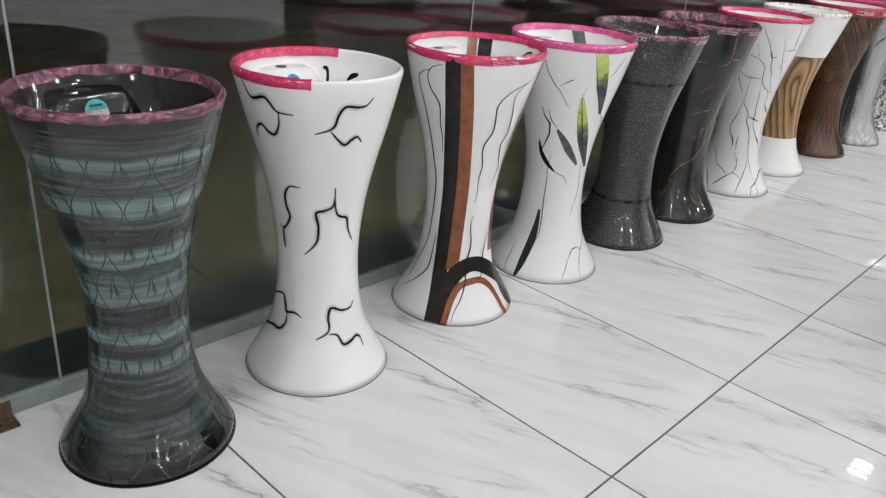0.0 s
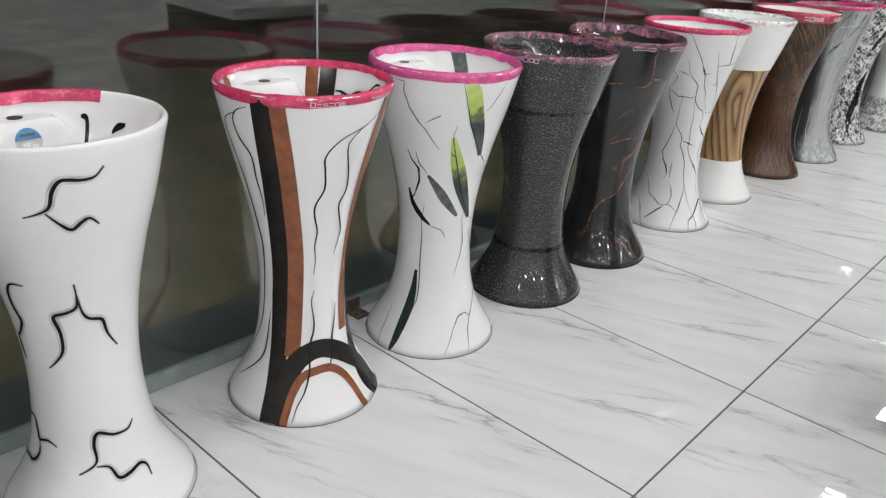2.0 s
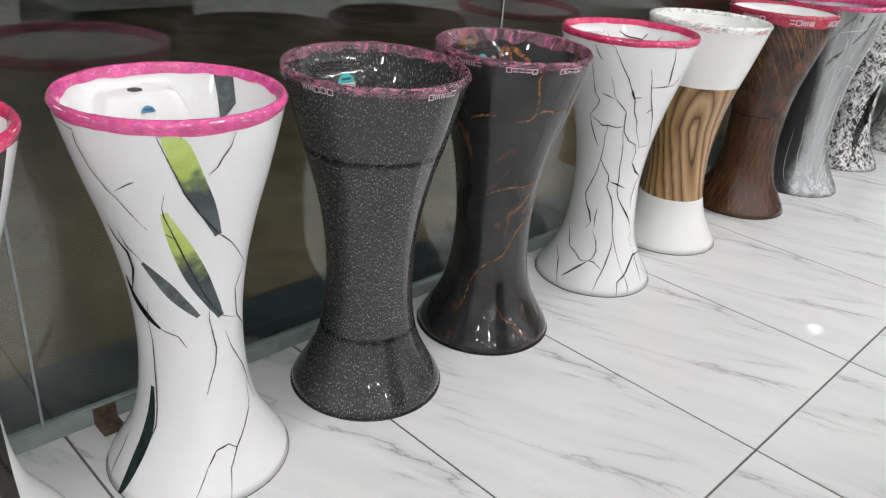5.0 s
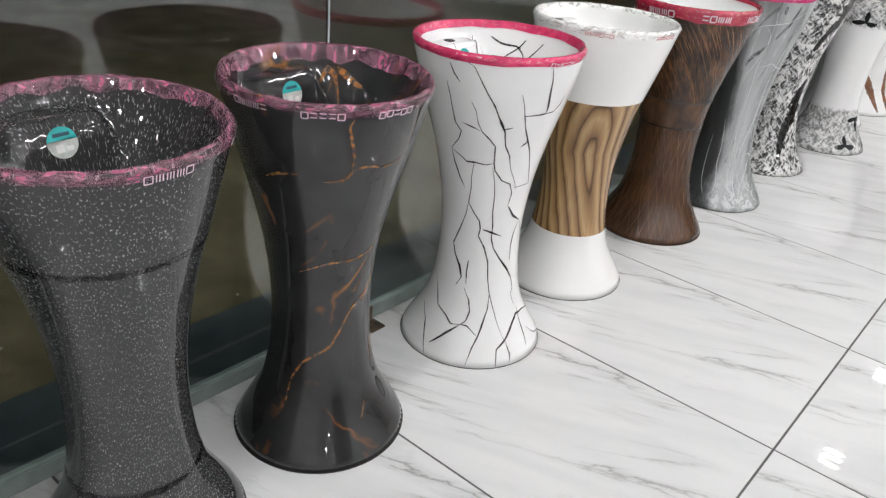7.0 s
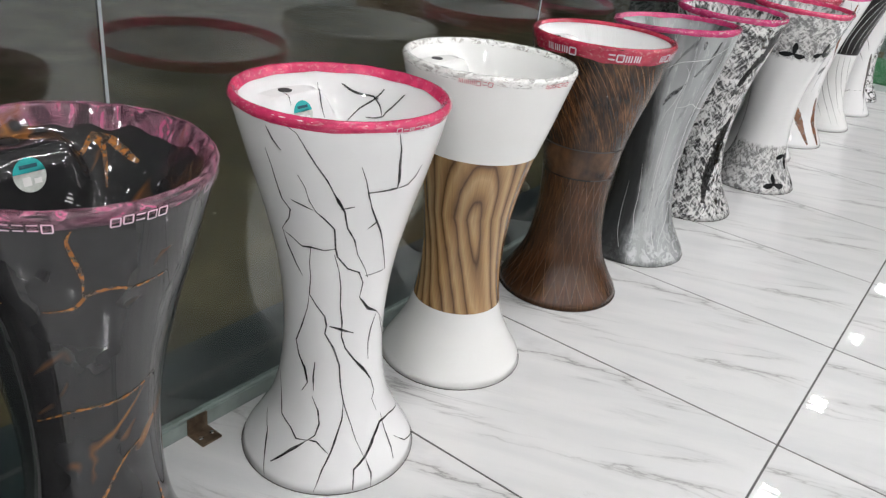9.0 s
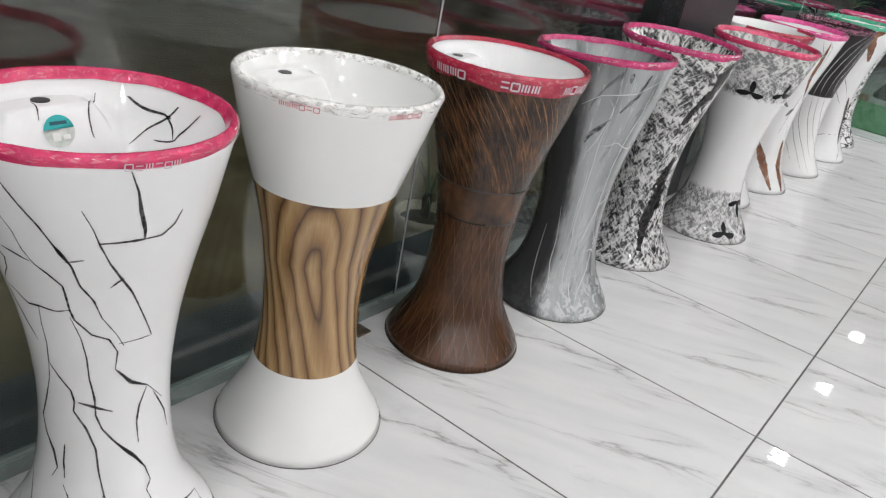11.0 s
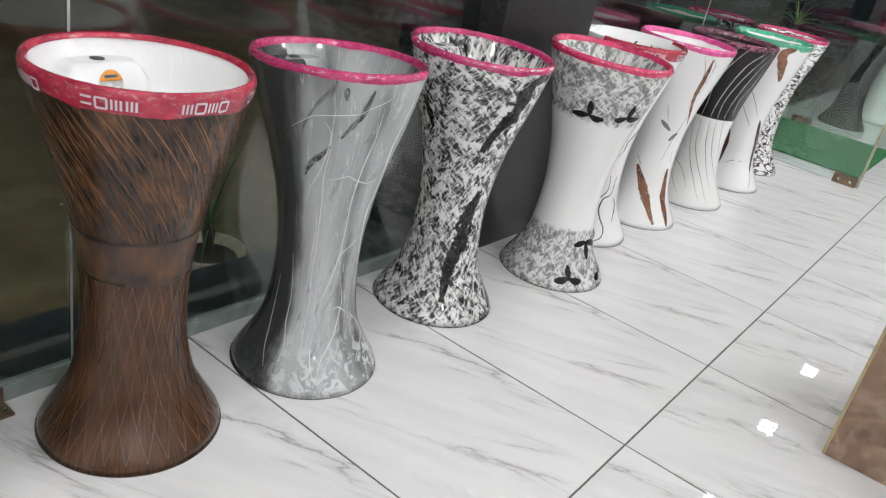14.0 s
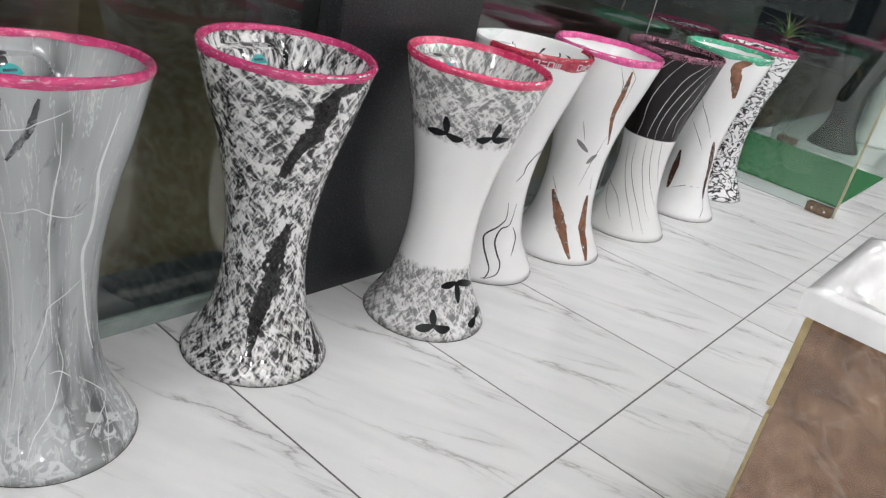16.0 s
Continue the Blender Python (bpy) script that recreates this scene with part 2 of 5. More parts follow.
edges = SEAMS + [PIL0 - 0.003]
for a, b in zip([Y0] + edges, edges):
    pane(a, b, win)
for s in SEAMS:
    part("joint", box(-0.0065, 0.0065, s - 0.0028, s + 0.0028, 0.03, TOP - 0.003), M_SEAL, win, "pale silicone joint")
part("foot_channel", box(-0.02, 0.012, Y0, PIL0 - 0.003, -0.002, 0.042, 0.003), M_STRIP, win, "grey-green foot strip")
win2 = thing("window_2", GX, 0, 0, "frameless shop window past the pillar", "window", kind="structure")
win2.rotation_euler = (0, 0, -LEAN)
pane(PIL1 + 0.003, 6.55, win2), pane(6.55, END + 0.1, win2)
part("joint", box(-0.0065, 0.0065, 6.547, 6.553, 0.03, TOP - 0.003), M_SEAL, win2, "pale silicone joint")
part("foot_channel", box(-0.02, 0.012, PIL1 + 0.003, END, -0.002, 0.042, 0.003), M_STRIP, win2, "grey-green foot strip")
win3 = thing("window_3", 0, END, 0, "glass panel across the end of the row", "window", kind="structure")
p = part("pane", box(GX + 0.01, -0.165, -0.006, 0.006, 0.004, 2.4), M_GLASS, win3)
p.visible_shadow = False
part("pane_edge", box(-0.1645, -0.152, -0.008, 0.008, 0.004, 2.4, 0.002), plain("ground_glass_edge", (0.40, 0.38, 0.26), 0.3, vary=0.25, scale=20), win3, "yellowish ground glass edge")


win4 = thing("window_4", 0, 9.36, 0, "glass panel beyond the green mat", "window", kind="structure")
p = part("pane", box(GX + 0.01, -0.20, -0.006, 0.006, 0.004, 2.4), M_GLASS, win4)
p.visible_shadow = False


def bracket(x, y, turn=0):
    """A folded bronze foot plate that holds the glass."""
    e = thing("glass_bracket", x, y, 0.0008, "small bronze bracket clamping the glass to the floor", "bracket", "glass brackets")
    e.rotation_euler = (0, 0, radians(turn))
    part("foot_plate", box(0.002, 0.052, -0.026, 0.026, 0, 0.006, 0.0015), M_BRONZE, e)
    part("upright_plate", box(-0.004, 0.0019, -0.026, 0.026, 0, 0.044, 0.0015), M_BRONZE, e)
    for s in (-1, 1):
        part("screw", lathe([(0.006, 0.0061), (0.006, 0.008), (0.003, 0.009)], 10), M_CHROME, e).location = (0.03, s * 0.014, 0)


for y in (-0.945, 0.69, 2.06, 3.105):
    bracket(GX + 0.0165 + LEAN * y, y)


def end_clamp(x, y):
    e = thing("glass_clamp", x, y, 0.0008, "long bronze clamp at the foot of the glass panel", "bracket")
    part("front_plate", box(-0.07, 0.07, -0.03, -0.0085, 0, 0.055, 0.003), M_BRONZE, e)
    part("back_plate", box(-0.07, 0.07, 0.0085, 0.03, 0, 0.055, 0.003), M_BRONZE, e)
    for s in (-1, 1):
        part("screw", lathe([(0.007, 0), (0.007, 0.003), (0.003, 0.004)], 10), M_CHROME, e).matrix_local = pose(s * 0.035, -0.03, 0.028, 90)


end_clamp(-0.24, END)
end_clamp(-0.95, END)
end_clamp(-0.93, 9.36)

solid("turf_mat", box(-2.6, -0.21, 8.06, 9.30, 0.0008, 0.012, 0.003), M_TURF, "green artificial turf mat on the white floor", "mat")


# ---- ceiling lights ----
def ceiling_light():
    e = thing("ceiling_light", -0.25, 0.3, TOP, "white recessed ceiling light with three bright strips", "ceiling light", "ceiling lights")
    f = bmesh.new()
    box(-0.12, 0.12, -0.14, 0.14, -0.014, -0.001, 0.002, f)
    part("frame", f, M_FRAME, e)
    for i in (-1, 0, 1):
        part("strip", box(-0.068, 0.068, i * 0.092 - 0.016, i * 0.092 + 0.016, -0.022, -0.0145), M_LED, e, "glowing white strip")
    return e


first = ceiling_light()
for x in (-0.25, 1.1, 2.45, 3.8, 5.15, 6.5, 7.85):
    for i in range(-2, 8):
        if (x, i) != (-0.25, 0):
            copy_thing(first, pose(x, 0.3 + 1.6 * i, TOP))

# ---- pedestal washbasins ----
PROFILE = [(0.0, 0.193), (0.008, 0.1925), (0.07, 0.156), (0.13, 0.127), (0.22, 0.109), (0.343, 0.105), (0.465, 0.1186), (0.57, 0.143), (0.675, 0.1755), (0.80, 0.212)]
HEIGHT, RIM = 0.80, 0.212


def girth(z):
    """The outer radius at a height."""
    z = min(max(z, 0.0), HEIGHT)
    n = len(PROFILE)
    for i in range(n - 1):
        (z1, r1), (z2, r2) = PROFILE[i], PROFILE[i + 1]
        if z <= z2:
            z0, r0 = PROFILE[max(i - 1, 0)]
            z3, r3 = PROFILE[min(i + 2, n - 1)]
            m1 = (r2 - r0) / (z2 - z0)
            m2 = (r3 - r1) / (z3 - z1)
            h, s = z2 - z1, (z - z1) / (z2 - z1)
            return r1 * (2 * s**3 - 3 * s**2 + 1) + m1 * h * (s**3 - 2 * s**2 + s) + r2 * (3 * s**2 - 2 * s**3) + m2 * h * (s**3 - s**2)
    return PROFILE[-1][1]


def smooth(a, b, v):
    s = min(max((v - a) / (b - a), 0.0), 1.0)
    return s * s * (3 - 2 * s)


def bowl_z(x, y):
    """The height of the inner bowl, with the tap deck at the back."""
    r = math.hypot(x, y)
    base = HEIGHT - 0.175 * (1 - min(r / 0.197, 1.0) ** 2.6)
    deck = HEIGHT - 0.030
    k = smooth(-0.068, -0.122, x) * smooth(0.112, 0.066, abs(y)) if x < 0 else 0.0
    return max(base, base + (deck - base) * k)


SEG = 72


def basin_mesh(name, material):
    bm = bmesh.new()
    uv = bm.loops.layers.uv.new("UVMap")
    rings, vs = [], []
    for i in range(41):
        z = HEIGHT * i / 40 if i else 0.0
        rings.append([(girth(z), z)] * SEG), vs.append(z)
    for dr, dz in ((-0.001, 0.004), (-0.004, 0.0072), (-0.0075, 0.0076), (-0.011, 0.005), (-0.0135, 0.0005)):
        rings.append([(RIM + dr, HEIGHT + dz)] * SEG), vs.append(HEIGHT - dr * 0.8)
    for i in range(1, 25):
        r = 0.197 * (1 - i / 25.5)
        ring = []
        for s in range(SEG):
            a = math.tau * s / SEG - math.pi
            ring.append((r, bowl_z(r * math.cos(a), r * math.sin(a))))
        rings.append(ring), vs.append(HEIGHT + 0.0215 + (0.197 - r))
    grid = [[bm.verts.new((r * math.cos(math.tau * s / SEG - math.pi), r * math.sin(math.tau * s / SEG - math.pi), z)) for s, (r, z) in enumerate(ring)] for ring in rings]
    for k in range(len(grid) - 1):
        for s in range(SEG):
            n = (s + 1) % SEG
            f = bm.faces.new((grid[k][s], grid[k][n], grid[k + 1][n], grid[k + 1][s]))
            f.smooth = True
            for loop, (u, v) in zip(f.loops, ((s, k), (s + 1, k), (s + 1, k + 1), (s, k + 1))):
                loop[uv].uv = ((math.tau * u / SEG - math.pi) * 0.16, vs[v])
    bm.faces.new(grid[0][::-1])
    bm.faces.new(grid[-1])
    me = bpy.data.meshes.new(name)
    bm.to_mesh(me)
    bm.free()
    me.materials.append(material)
    return me


def on_side(theta, z, lift=0.0):
    """A place on the outside: theta in degrees from the front, counter-clockwise."""
    r = girth(z) + lift
    return Vector((r * math.cos(radians(theta)), r * math.sin(radians(theta)), z))


def on_bowl(x, y, lift=0.0):
    e = 0.004
    n = Vector((-(bowl_z(x + e, y) - bowl_z(x - e, y)) / (2 * e), -(bowl_z(x, y + e) - bowl_z(x, y - e)) / (2 * e), 1)).normalized()
    return Vector((x, y, bowl_z(x, y))) + n * lift, n


def curve_points(points, step=6):
    """A smooth run through (theta, z) points."""
    out, n = [], len(points)
    for i in range(n - 1):
        p0, p1, p2, p3 = points[max(i - 1, 0)], points[i], points[i + 1], points[min(i + 2, n - 1)]
        for k in range(step):
            t = k / step
            out.append(tuple(0.5 * (2 * b + (c - a) * t + (2 * a - 5 * b + 4 * c - d) * t * t + (3 * b - a - 3 * c + d) * t**3) for a, b, c, d in zip(p0, p1, p2, p3)))
    return out + [tuple(points[-1])]


def ribbon(points, width, taper=True, curve=True, lift=0.0009, ragged=0.0, bm=None):
    """A painted line on the outside: a thin ribbon along (theta, z) points."""
    pts = curve_points(points, 16 if ragged else 6) if curve else curve_points(points, 1) if len(points) > 2 else list(points)
    if not curve:
        fine = []
        for a, b in zip(pts, pts[1:]):
            fine += [tuple(p + (q - p) * k / 3 for p, q in zip(a, b)) for k in range(3)]
        pts = fine + [pts[-1]]
    bm = bm or bmesh.new()
    n, prev = len(pts), None
    for i, (th, z) in enumerate(pts):
        a, b = on_side(*pts[max(i - 1, 0)]), on_side(*pts[min(i + 1, n - 1)])
        out = Vector((math.cos(radians(th)), math.sin(radians(th)), 0.0))
        side = (b - a).normalized().cross(out).normalized()
        w = width / 2 * (0.25 + 0.75 * math.sin(math.pi * min(max(i / max(n - 1, 1), 0.04), 0.96)) if taper else 1.0)
        w *= 1 + ragged * (noise.noise(Vector((th * 0.25, z * 45, 3.1))) + 0.35 * noise.noise(Vector((th * 0.8, z * 140, 1.7))))
        c = on_side(th, z)
        row = []
        for s in (-1, 0, 1):
            q = c + side * (w * s)
            t2 = math.degrees(math.atan2(q.y, q.x))
            row.append(bm.verts.new(on_side(t2, q.z, lift)))
        if prev:
            for k in (0, 1):
                bm.faces.new((prev[k], prev[k + 1], row[k + 1], row[k]))
        prev = row
    bmesh.ops.recalc_face_normals(bm, faces=bm.faces[:])
    return bm


def wrap_tape(low, inner, seed, ragged=0.3, gap=None):
    """The wrapping tape over the rim, with uneven edges: low is how far it hangs outside, inner how far it reaches inside."""
    bm = bmesh.new()
    uv = bm.loops.layers.uv.new("UVMap")
    n, rows = 120, []
    for s in range(n):
        a = math.tau * s / n
        d = Vector((math.cos(a) * 2.2, math.sin(a) * 2.2, seed * 7.7))
        jag = 1 + ragged * (1.2 * noise.noise(d * 0.8) + 0.3 * noise.noise(d * 4.3)) + 1.6 * ragged * max(0.0, noise.noise(d * 1.7) - 0.38)
        lo, li = low * max(jag, 0.2), 0.42 * inner * max(1 + ragged * 1.2 * noise.noise(d * 1.9 + Vector((5, 0, 0))), 0.15)
        wob = max(0.0006, 0.0014 + 0.0026 * ragged * noise.noise(d * 2.6) + 0.0008 * noise.noise(d * 9))
        path = [(girth(HEIGHT - lo) + wob * 0.6, HEIGHT - lo), (girth(HEIGHT - lo * 0.5) + wob, HEIGHT - lo * 0.5), (RIM + wob, HEIGHT), (RIM - 0.004, HEIGHT + 0.0078 + wob),
                (RIM - 0.008, HEIGHT + 0.0082 + wob), (RIM - 0.0125, HEIGHT + 0.004 + wob)]
        r_in = RIM - 0.0155 - li
        path.append((r_in, None))
        ring = []
        for r, z in path:
            x, y = r * math.cos(a), r * math.sin(a)
            ring.append(Vector((x, y, z)) if z is not None else on_bowl(x, y, 0.0022)[0])
        rows.append([bm.verts.new(p) for p in ring])
    for s in range(n):
        if gap and (math.degrees(math.tau * s / n) - gap[0]) % 360 <= (gap[1] - gap[0]) % 360:
            continue
        m = (s + 1) % n
        for k in range(6):
            f = bm.faces.new((rows[s][k], rows[m][k], rows[m][k + 1], rows[s][k + 1]))
            f.smooth = True
            for loop, (u, v) in zip(f.loops, ((s, k), (s + 1, k), (s + 1, k + 1), (s, k + 1))):
                loop[uv].uv = (math.tau * u / n * 0.21, v * 0.011)
    for v in [v for v in bm.verts if not v.link_faces]:
        bm.verts.remove(v)
    return bm


def tape_material(name, color, clear, marks=(0.85, 0.80, 0.82), rough=0.16):
    """Printed packing tape; clear is how much of the glaze shows through."""
    k = Mat(name, rough, coat=0.5)
    u = k.coord("UV")
    blotch = k.ramp(k.noise(k.coord(), 38, 4), (0.38, 0.0), (0.62, 1.0))
    tone = k.mix(blotch, tuple(c * 0.86 for c in color), tuple(min(1, c * 1.1 + 0.015) for c in color))
    streak = k.ramp(k.noise(k.map(u, (1, 2.5, 1)), 60, 3, 0.6, 0.8), (0.56, 0.0), (0.66, 1.0))
    k.color(k.mix(k.math("MULTIPLY", streak, 0.12 + 0.5 * clear), tone, marks))
    if clear > 0.5:
        film = k.ramp(k.noise(k.map(u, (1, 1.6, 1)), 42, 4, 0.6, 0.8), (0.42, max(0.02, 0.88 - clear)), (0.64, 1.18 - clear * 0.75))
    else:
        film = k.ramp(k.noise(k.coord(), 55, 3), (0.3, 1.0 - clear), (0.7, min(1.0, 1.15 - clear * 0.6)))
    k.put(film, k.b.inputs["Alpha"])
    k.bump(k.noise(k.coord(), 90, 3, 0.6, 1.0), 0.5 if clear < 0.85 else 0.2, 0.003)
    return k.m


T_PINK = tape_material("pink_packing_tape", (0.62, 0.03, 0.12), 0.08)
T_CLEAR = tape_material("clear_pink_packing_tape", (0.60, 0.19, 0.32), 0.80, (0.80, 0.66, 0.74))
T_MAGENTA = tape_material("magenta_packing_tape", (0.50, 0.03, 0.145), 0.15)
T_BRIGHT = tape_material("bright_magenta_packing_tape", (0.72, 0.08, 0.30), 0.2)
T_RED = tape_material("dark_red_packing_tape", (0.37, 0.012, 0.042), 0.0)
T_GREEN = tape_material("green_packing_tape", (0.03, 0.46, 0.25), 0.42)
T_WHITE = tape_material("yellowed_clear_tape", (0.80, 0.78, 0.74), 0.95, (0.74, 0.66, 0.6))
M_TEAL = plain("teal_sticker_film", (0.03, 0.42, 0.42), 0.25, vary=0.1)
M_PALE = plain("pale_sticker_film", (0.62, 0.66, 0.62), 0.25, vary=0.25, scale=90)
M_BLUE = plain("blue_sticker_film", (0.10, 0.30, 0.62), 0.25, vary=0.3, scale=90)
M_ORANGE = plain("orange_sticker_film", (0.75, 0.30, 0.05), 0.25, vary=0.3, scale=60)


M_STICKDARK = plain("dark_sticker_print", (0.02, 0.09, 0.12), 0.3)
M_STICKWHITE = plain("white_sticker_print", (0.8, 0.8, 0.78), 0.3)
M_CONTACT = plain("contact_shade_dark", (0.05, 0.045, 0.04), 0.7, vary=0.3)


def glaze(name, color, rough=0.012):
    k = Mat(name, rough, spec=0.55, coat=0.2)
    k.b.inputs["Coat Roughness"].default_value = 0.006
    o = k.coord()
    c = k.ramp(k.noise(o, 7, 4), (0.3, tuple(v * 0.96 for v in color)), (0.7, color))
    k.color(c)
    k.rough(k.ramp(k.noise(o, 14, 3), (0.3, rough * 0.8), (0.7, rough * 1.3)))
    k.bump(k.noise(o, 5, 2), 0.05, 0.004)
    return k


def sticker(e, top, low, size=0.025, at=(-0.1025, 0.0)):
    """A round two-tone sticker on the sloping face of the tap deck."""
    c, n = on_bowl(at[0], at[1], 0.0014)
    up = Vector((0, 0, 1)) - n * n.z
    up.normalize()
    side = up.cross(n)
    for name, mat, a0, a1 in (("sticker", top, 8, 172), ("sticker_foot", low, 172, 368)):
        bm = bmesh.new()
        pts = [c + (side * math.cos(radians(a0 + (a1 - a0) * i / 16)) + up * math.sin(radians(a0 + (a1 - a0) * i / 16))) * size for i in range(17)]
        f = bm.faces.new([bm.verts.new(p) for p in pts])
        bmesh.ops.solidify(bm, geom=[f], thickness=0.0005)
        film = part(name, bm, mat, e)
    for a, b, wide, high in ((0.0, 0.5, 1.1, 0.22), (-0.25, -0.35, 0.5, 0.5), (0.4, -0.4, 0.45, 0.3)):
        m = c + n * 0.0008 + side * (a * size) + up * (b * size)
        bm = bmesh.new()
        bm.faces.new([bm.verts.new(m + side * (sx * wide * size / 2) + up * (sy * high * size / 2)) for sx, sy in ((-1, -1), (1, -1), (1, 1), (-1, 1))])
        part("sticker_mark", bm, M_STICKDARK if b > 0 else M_STICKWHITE, film)
    return c, up, side, n


def basin(x, y, body, tape, label, low=0.016, inner=0.010, seed=1, ragged=0.35, gap=None, stick=(None, None), turn=0.0, tape_label=""):
    e = thing("pedestal_washbasin", x, y, 0.0008, label, "washbasin", "washbasins along the shop window")
    e.rotation_euler = (0, 0, radians(turn))
    ob = new("body", basin_mesh("body", body))
    ob.parent = e
    if tape:
        part("rim_tape", wrap_tape(low, inner, seed, ragged, gap), tape, e, tape_label or "shiny printed tape round the rim", True)
    # thin dark ring stands in for the contact shade where basin meets floor
    part("foot_ring", lathe([(0.1905, -0.0006), (0.1930, -0.0006), (0.1932, 0.0014), (0.1915, 0.0016)], 64, False), M_CONTACT, e, "dark ring standing in for contact shade", True)
    hz = bowl_z(-0.155, 0)
    hole = part("tap_hole", lathe([(0.0140, 0.0), (0.0140, 0.0016), (0.011, 0.0018)], 20), M_DARKHOLE, e, "round dark tap hole")
    hole.location = (-0.155, 0, hz - 0.0006)
    drain = part("drain", lathe([(0.024, 0.0), (0.024, 0.003), (0.018, 0.0035), (0.015, 0.001)], 24), M_CHROME, e, "chrome drain ring", True)
    drain.location = (0, 0, bowl_z(0, 0) + 0.0008)
    if stick[0]:
        sticker(e, *stick)
    return e


def paint(e, name, points, width, material, label="", taper=True, curve=True, ragged=0.0, lift=0.0009):
    return part(name, ribbon(points, width, taper, curve, lift, ragged), material, e, label, True)


def paint_in(e, name, points, width, material, label="", taper=True, reach=0.184):
    """A painted line inside the bowl, along (x, y) points."""
    bm = bmesh.new()
    pts, prev = curve_points(points, 6), None
    for i, (x, y) in enumerate(pts):
        a, b = Vector(pts[max(i - 1, 0)]), Vector(pts[min(i + 1, len(pts) - 1)])
        d = (b - a).normalized() if (b - a).length > 1e-6 else Vector((1, 0))
        w = width / 2 * (0.35 + 0.65 * math.sin(math.pi * min(max(i / (len(pts) - 1), 0.05), 0.95)) if taper else 1.0)
        row = []
        for s in (-1, 0, 1):
            qx, qy = x - d.y * w * s, y + d.x * w * s
            k = min(1.0, reach / max(math.hypot(qx, qy), 1e-6))
            row.append(bm.verts.new(on_bowl(qx * k, qy * k, 0.0013)[0]))
        if prev:
            for k in (0, 1):
                bm.faces.new((prev[k], prev[k + 1], row[k + 1], row[k]))
        prev = row
    bmesh.ops.recalc_face_normals(bm, faces=bm.faces[:])
    return part(name, bm, material, e, label, True)


GLYPHS = [
    [(0, 0, 1, 0), (1, 0, 1, 1), (1, 1, 0, 1), (0, 1, 0, 0)],
    [(0, 0.15, 1, 0.15), (0, 0.85, 1, 0.85)],
    [(0.5, 0, 0.5, 1), (0.1, 0, 0.1, 1), (0.9, 0, 0.9, 1)],
]


def tape_print(e, material, starts, size=0.0095, z=0.7875, count=6, seed=0, lift=0.0032, thick=0.0016):
    """Groups of plain block marks printed along the tape."""
    rng = random.Random(seed)
    for start in starts:
        bm = bmesh.new()
        th = start
        for g in range(count):
            z0 = z + rng.uniform(-0.001, 0.001)
            wide = math.degrees(size * 1.05 / RIM)
            for x0, y0, x1, y1 in GLYPHS[rng.randrange(len(GLYPHS))]:
                a, b = (th + x0 * wide, z0 + y0 * size), (th + x1 * wide, z0 + y1 * size)
                ribbon([a, ((a[0] + b[0]) / 2, (a[1] + b[1]) / 2), b], thick, False, False, lift, 0.0, bm)
            th += wide * 1.32
        part("tape_mark", bm, material, next(c for c in e.children if c.name.startswith("rim_tape")), "pale block marks printed on the tape", True)

# ---- glazes ----
def g_white(name="white_glaze"):
    return glaze(name, (0.82, 0.82, 0.82)).m


def g_teal():
    """Brushed teal and dark grey bands."""
    k = glaze("teal_banded_glaze", (0.2, 0.3, 0.3), 0.07)
    u = k.coord("UV")
    z = k.xyz(u, 1)
    warp = k.noise(k.map(u, (1.2, 1, 1)), 6, 2)
    line = k.combine(k.math("MULTIPLY", k.xyz(u, 0), 0.06), k.math("ADD", z, k.math("MULTIPLY", warp, 0.02)), 0.0)
    streak = k.noise(line, 85, 4, 0.6)
    band = k.noise(k.map(line, (0.4, 1, 1)), 15, 1)
    both = k.math("ADD", k.math("MULTIPLY", streak, 0.45), k.math("MULTIPLY", band, 0.7))
    c = k.ramp(both, (0.45, (0.012, 0.013, 0.014)), (0.56, (0.045, 0.056, 0.06)), (0.63, (0.10, 0.14, 0.148)), (0.77, (0.20, 0.275, 0.285)))
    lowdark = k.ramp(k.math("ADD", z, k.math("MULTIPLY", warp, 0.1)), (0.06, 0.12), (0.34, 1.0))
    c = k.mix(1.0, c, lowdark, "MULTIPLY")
    inside = k.ramp(z, (0.771, 0.0), (0.774, 1.0))
    k.color(k.mix(inside, c, (0.012, 0.012, 0.013)))
    return k.m


def g_speckle():
    k = glaze("black_speckled_glaze", (0.02, 0.02, 0.022), 0.014)
    o = k.coord("UV")
    dots = k.ramp(k.noise(k.map(o, (1.5, 0.8, 1)), 235, 2, 0.6), (0.595, 0.0), (0.655, 1.0))
    rim = k.ramp(k.noise(o, 30, 3), (0.3, 0.5), (0.7, 1.0))
    k.color(k.mix(k.math("MULTIPLY", dots, rim), (0.031, 0.031, 0.032), (0.33, 0.34, 0.34)))
    k.b.inputs["Specular IOR Level"].default_value = 0.5
    k.b.inputs["Coat Weight"].default_value = 0.1
    return k.m


